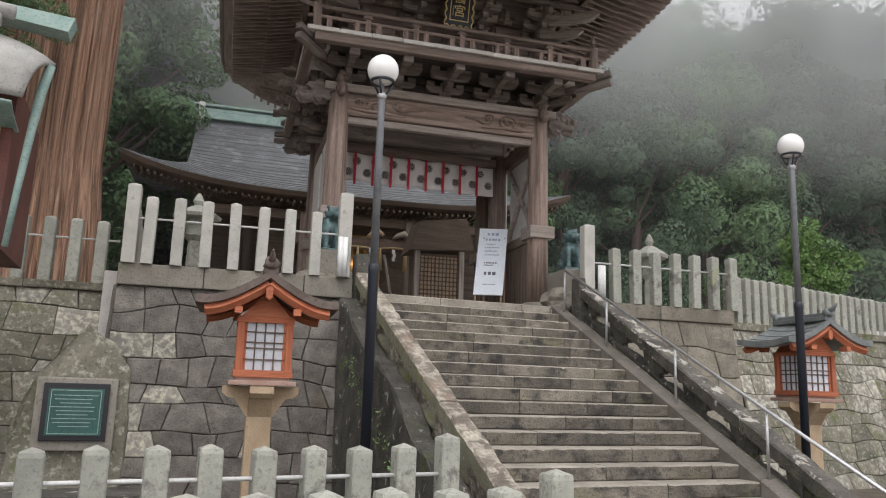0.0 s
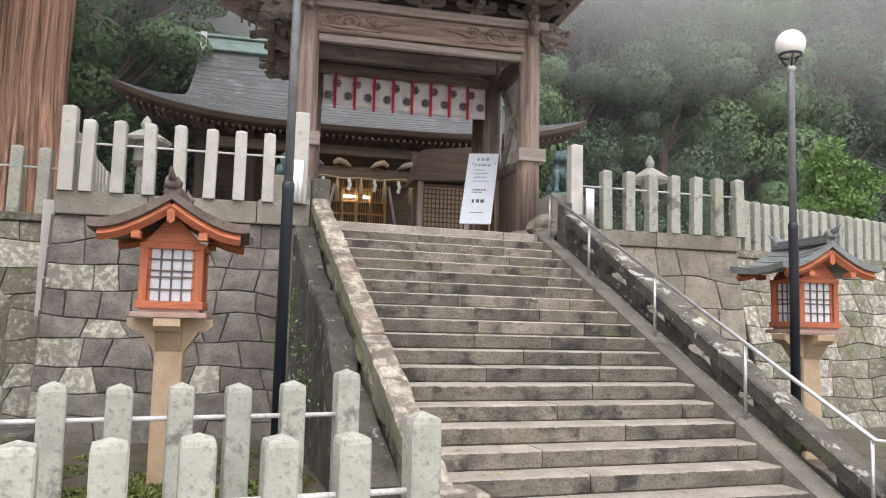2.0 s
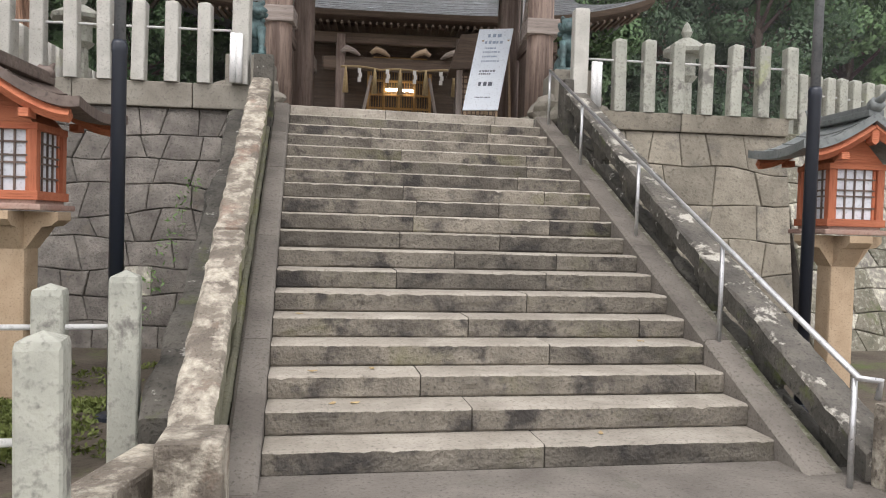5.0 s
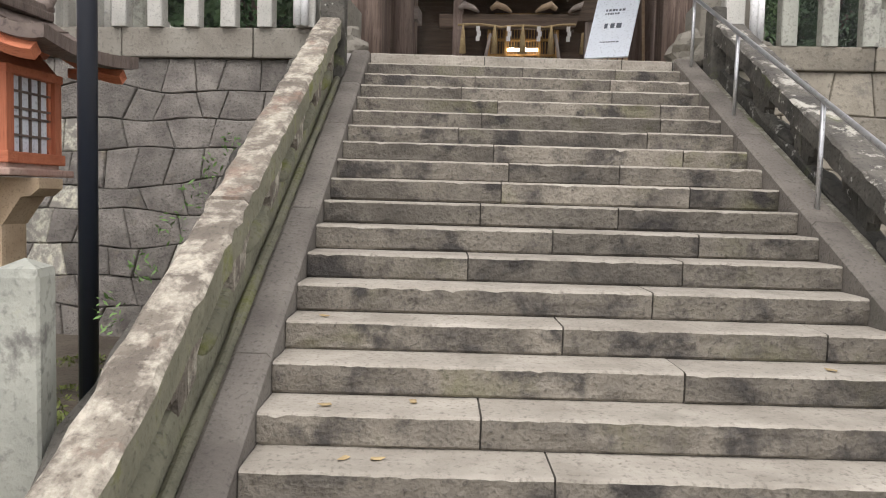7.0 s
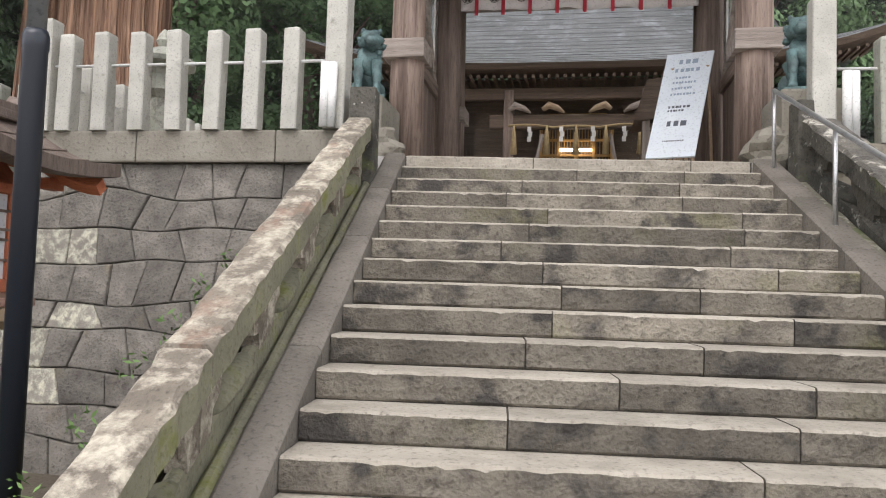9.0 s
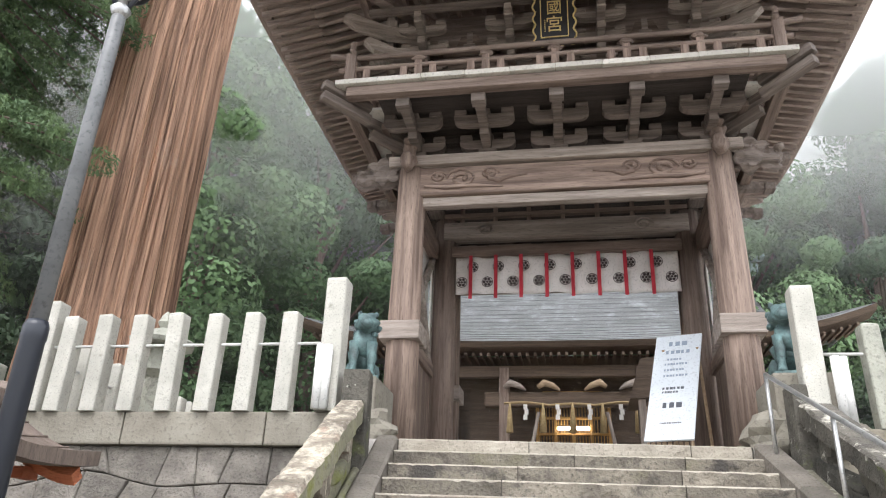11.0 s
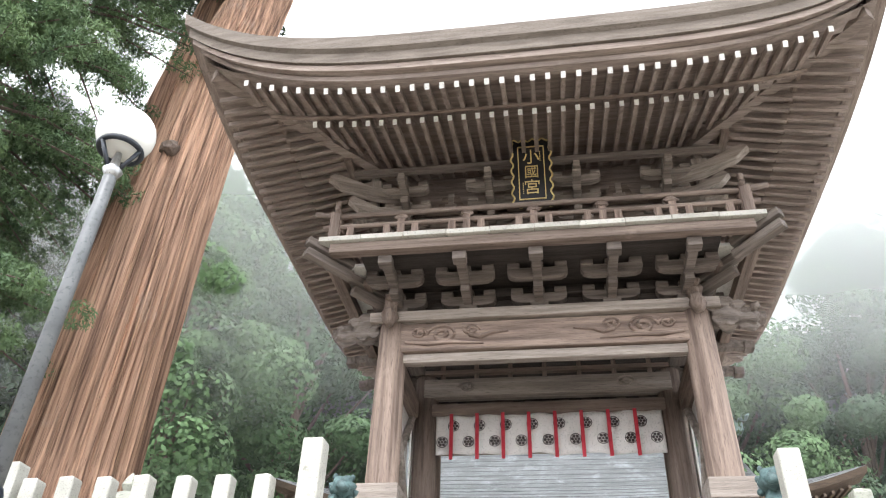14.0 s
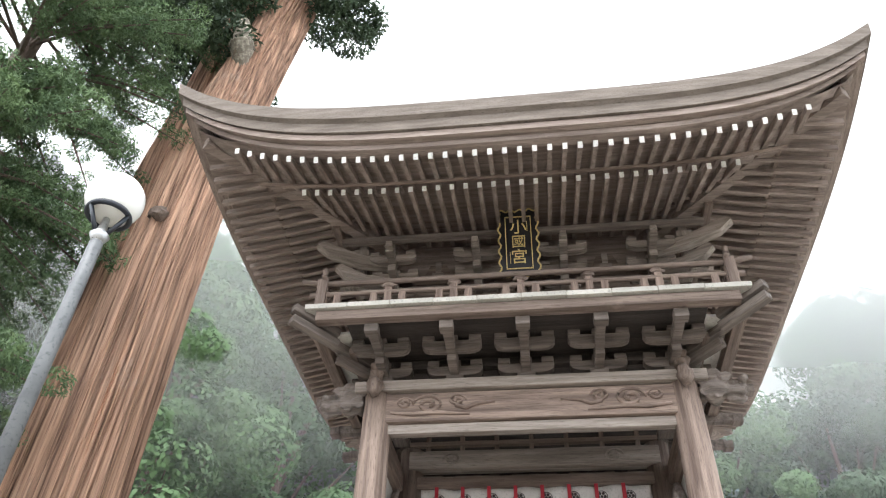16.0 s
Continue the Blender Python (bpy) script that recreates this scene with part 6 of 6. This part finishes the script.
def make_kind(kind, seed, leaf):
    """One kind of forest tree, a metre tall, to be scaled: trunk, limbs, crown."""
    r = random.Random(seed)
    bm = BM()
    tube(bm, [(0, 0, 0), (0.004, 0.002, 0.4), (0.0, 0.006, 0.97)], [0.022, 0.015, 0.002], 9)
    clumps = []
    if kind == "cedar":
        for k in range(46):
            zz = 0.16 + 0.82 * (k / 45) ** 0.9
            reach = 0.17 * (1 - zz) ** 0.65 + 0.02
            for j in range(3):
                a = r.random() * 6.28
                q = reach * (0.45 + 0.55 * r.random())
                c = (q * math.cos(a), q * math.sin(a), zz - 0.25 * q + 0.02 * r.random())
                clumps.append((c, (0.035 + 0.03 * (1 - zz), 0.035 + 0.03 * (1 - zz), 0.018)))
                if j == 0:
                    tube(bm, [(0, 0, zz), c], [0.004, 0.001], 4)
        me = leaf_mesh("crown", clumps, 240, 0.0075, leaf, seed, 0.9, 2.4)
    else:
        for k in range(105):
            a = r.random() * 6.28
            zz = 0.14 + 0.82 * r.random()
            q = (0.25 * math.sin(math.pi * min(1, (zz - 0.12) / 0.9)) ** 0.7) * (0.45 + 0.55 * r.random())
            c = (q * math.cos(a), q * math.sin(a), zz)
            w = 0.038 + 0.045 * r.random()
            clumps.append((c, (w, w, w * 0.72)))
            if k % 3 == 0:
                tube(bm, [(0, 0, zz * 0.7), (c[0] * 0.5, c[1] * 0.5, zz * 0.85), c], [0.006, 0.004, 0.001], 5)
        me = leaf_mesh("crown", clumps, 620, 0.0074, leaf, seed, 0.2, 1.5, True)
    return [("trunk", link_mesh("trunk", bm, BARKDARK)), ("crown", me)]


KINDS = [make_kind("cedar", 1, LEAFDARK), make_kind("broad", 2, LEAF), make_kind("cedar", 3, LEAFDARK), make_kind("broad", 4, LEAFSHADE)]
r = random.Random(12)
spots = []
for k in range(26):
    spots.append((-42 + 3.6 * k + 2 * r.random(), 38 + 5 * r.random(), 24 + 6 * r.random(), (1, 3, 0, 1, 3)[k % 5]))
for k in range(22):
    spots.append((-8 + 2.7 * k + 1.5 * r.random(), 40.5 + 3 * r.random(), 22 + 6 * r.random(), (1, 3, 2, 3)[k % 4]))
for k in range(24):
    spots.append((-55 + 5.0 * k + 3 * r.random(), 48 + 6 * r.random(), 27 + 6 * r.random(), (3, 1, 0)[k % 3]))
for x, y, h, kd in ((-6.5, 29, 19, 1), (-2.6, 31, 17, 1), (-9.5, 32, 24, 1), (-4.5, 36, 25, 1), (12.8, 30, 15, 1), (-11, 33, 23, 2), (-13, 26, 22, 0), (-17, 22, 24, 2), (14, 33, 15, 3), (17.5, 30, 14, 3), (21, 29, 15, 3), (25, 29, 17, 1), (29.5, 28, 18, 3), (34, 27, 20, 3), (22, 33, 21, 3), (-20, 15, 22, 0), (18, 37, 21, 1), (11, 36, 19, 3), (27, 33, 22, 1), (32, 29, 21, 3), (37, 34, 23, 1)):
    spots.append((x, y, h, kd))
for k, (x, y, h, kd) in enumerate(spots):
    h *= 0.82 if x > 12 and y > 35 else 1.0
    zz = 3.0 if y < 46 else 3 + 34 * ((y - 46) / 60) ** 0.8
    tree(x, y, zz - 0.3, h, "", k, "tall dark cedar in the mist" if kd % 2 == 0 else "broad-leaved tree with rounded green clumps in the mist", None, KINDS[kd])

# the great cedar beside the gate, and its neighbour
great = thing("great_cedar", pose(-1.95, 16.2, TER - 0.3), "huge old twin-stemmed cedar with reddish fibrous bark", "tree")
piece("trunk", trunk_mesh([(-0.08, 0, 0), (-0.1, 0, 3), (0.0, 0, 8), (0.3, 0, 13), (1.1, 0.1, 18), (2.2, 0.2, 25)], [1.0, 0.82, 0.79, 0.74, 0.64, 0.3], BARK, 2, 280, 0.11), great, pose(0, 0, 0))
piece("trunk", trunk_mesh([(0, 0, 0), (0.0, 0, 6), (0.25, 0, 12), (0.7, 0, 18), (1.0, 0, 25)], [1.0, 0.80, 0.72, 0.6, 0.3], BARK, 9, 280, 0.11), great, pose(-1.15, 0.75, 0))
bm = BM()
tube(bm, [(0.6, -0.3, 13.8), (0.5, -0.75, 15.2), (0.4, -0.85, 16.2)], [0.16, 0.33, 0.12], 12)
part("limb_stump", bm, LICHEN, great, "pale mossy limb stump on the trunk")
for kx, ky, kz in ((0.02, -0.80, 9.3), (0.1, -0.76, 12.2)):
    bm = BM()
    blob(bm, (kx, ky, kz), (0.2, 0.16, 0.17), 3, 0.5, 2)
    part("knot", bm, BARKDARK, great, "dark knot on the trunk")
rr = random.Random(5)
cl = [((-2.6 + 5.6 * rr.random(), -2.2 + 4.0 * rr.random(), 14.6 + 9 * rr.random() + 0.0), (0.75, 0.75, 0.4)) for _ in range(120)]
cl = [c for c in cl if c[0][2] > 14.6 + 1.3 * abs(c[0][0] + 0.8) * 0.6 and not (c[0][0] > 0.4 and c[0][2] < 17.8)]
piece("crown", leaf_mesh("crown", cl, 560, 0.075, LEAFDARK, 21, 0.8, 2.6), great, pose(0, 0, 0))

near = thing("near_cedar", pose(-5.4, 13.9, GL), "cedar with drooping dark green foliage behind the mossy wall", "tree")
piece("trunk", trunk_mesh([(0, 0, 0), (0, 0, 8), (0.1, 0, 21)], [0.42, 0.32, 0.1], BARKDARK, 7, 24, 0.06), near, pose(0, 0, 0))
cl = []
for k in range(160):
    zz = 6.6 + 14.0 * k / 159
    a = (rr.random() - 0.5) * 3.6
    L = (2.7 + 0.9 * math.sin(zz * 1.7) * 0.6) * (0.7 + 0.35 * rr.random()) * (1 + 0.35 * min(1, max(0, (zz - 10.5) / 4)))
    for q in range(5):
        f = 0.35 + 0.65 * q / 4
        cl.append(((L * f * math.cos(a), L * f * math.sin(a), zz - 0.75 * f * f + 0.2 * rr.random()), (0.34, 0.34, 0.22)))
    bm = BM()
    tube(bm, [(0, 0, zz), (L * 0.5 * math.cos(a), L * 0.5 * math.sin(a), zz - 0.12), (L * math.cos(a), L * math.sin(a), zz - 0.75)], [0.05, 0.03, 0.01], 5)
    part("limb", bm, BARKDARK, near)
piece("crown", leaf_mesh("crown", cl, 330, 0.031, LEAFMID, 23, 0.9, 3.2), near, pose(0, 0, 0))

bush = thing("bush", pose(14.9, 13.6, TER), "bright green round-leaved bush behind the far fence", "bush")
cl = [((0.75 * (rr.random() - 0.5) * 2, 0.6 * (rr.random() - 0.5) * 2, 0.9 + 1.6 * rr.random()), (0.28, 0.28, 0.2)) for _ in range(45)]
piece("crown", leaf_mesh("crown", cl, 110, 0.07, LEAFBRIGHT, 31, 0.0, 1.5), bush, pose(0, 0, 0))
bm = BM()
for k in range(7):
    tube(bm, [(0, 0, 0), (0.3 * math.cos(k), 0.3 * math.sin(k), 0.9), (0.6 * math.cos(k), 0.5 * math.sin(k), 2.0)], [0.03, 0.02, 0.008], 6)
part("stems", bm, BARKDARK, bush)

# moss, weeds and fallen leaves
cl = [((-2.5 + 5.0 * rr.random(), 6.7 + 3.5 * rr.random(), GL), (0.22, 0.22, 0.05)) for _ in range(40)]
cl += [((0.3 + 1.7 * rr.random(), 6.85 + 1.5 * rr.random(), GL + 0.01), (0.20, 0.20, 0.06)) for _ in range(70)]
ob = new("moss_and_weeds", leaf_mesh("moss", cl, 260, 0.022, MOSS, 33, -0.4, 2.0))
tagged(ob, "green moss and small weeds on the soil", "moss", kind="stuff")
cl = [((2.3 + 0.1 * rr.random(), 7.6 + 2.2 * k / 5, 0.95 + 0.5 * (7.6 + 2.2 * k / 5 - 7.6)), (0.10, 0.10, 0.12)) for k in range(6)]
ob = new("wall_weeds", leaf_mesh("weeds", cl, 26, 0.02, LEAFBRIGHT, 34, -0.5, 2.6))
tagged(ob, "thin green weeds growing from the stone bank", "weeds", kind="stuff")
for k, (x, i) in enumerate(((3.62, 3), (3.75, 2), (4.05, 3), (3.5, 5), (3.9, 2), (5.6, 1), (6.3, 4))):
    bm = BM()
    y, z = Y0 + RUN * i + 0.12 + 0.05 * (k % 3), GL + RISE * i
    vs = [bm.verts.new((0.03 * math.cos(a) * (1 + 0.5 * (j % 2)), 0.02 * math.sin(a), 0.006 + 0.006 * (j % 2))) for j, a in enumerate([q * math.pi / 3 for q in range(6)])]
    bm.faces.new(vs)
    e = bmesh.ops.extrude_face_region(bm, geom=bm.faces[:])
    bmesh.ops.translate(bm, verts=[g for g in e["geom"] if isinstance(g, bmesh.types.BMVert)], vec=(0, 0, 0.002))
    solid("fallen_leaf", bm, ROPE, pose(x, y, z, 0, 0, 50 * k), "small dry yellow leaf lying on a step", "leaf", "fallen leaves")

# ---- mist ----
# The hill bank is a self-glowing haze backdrop; the nearer banks only scatter.
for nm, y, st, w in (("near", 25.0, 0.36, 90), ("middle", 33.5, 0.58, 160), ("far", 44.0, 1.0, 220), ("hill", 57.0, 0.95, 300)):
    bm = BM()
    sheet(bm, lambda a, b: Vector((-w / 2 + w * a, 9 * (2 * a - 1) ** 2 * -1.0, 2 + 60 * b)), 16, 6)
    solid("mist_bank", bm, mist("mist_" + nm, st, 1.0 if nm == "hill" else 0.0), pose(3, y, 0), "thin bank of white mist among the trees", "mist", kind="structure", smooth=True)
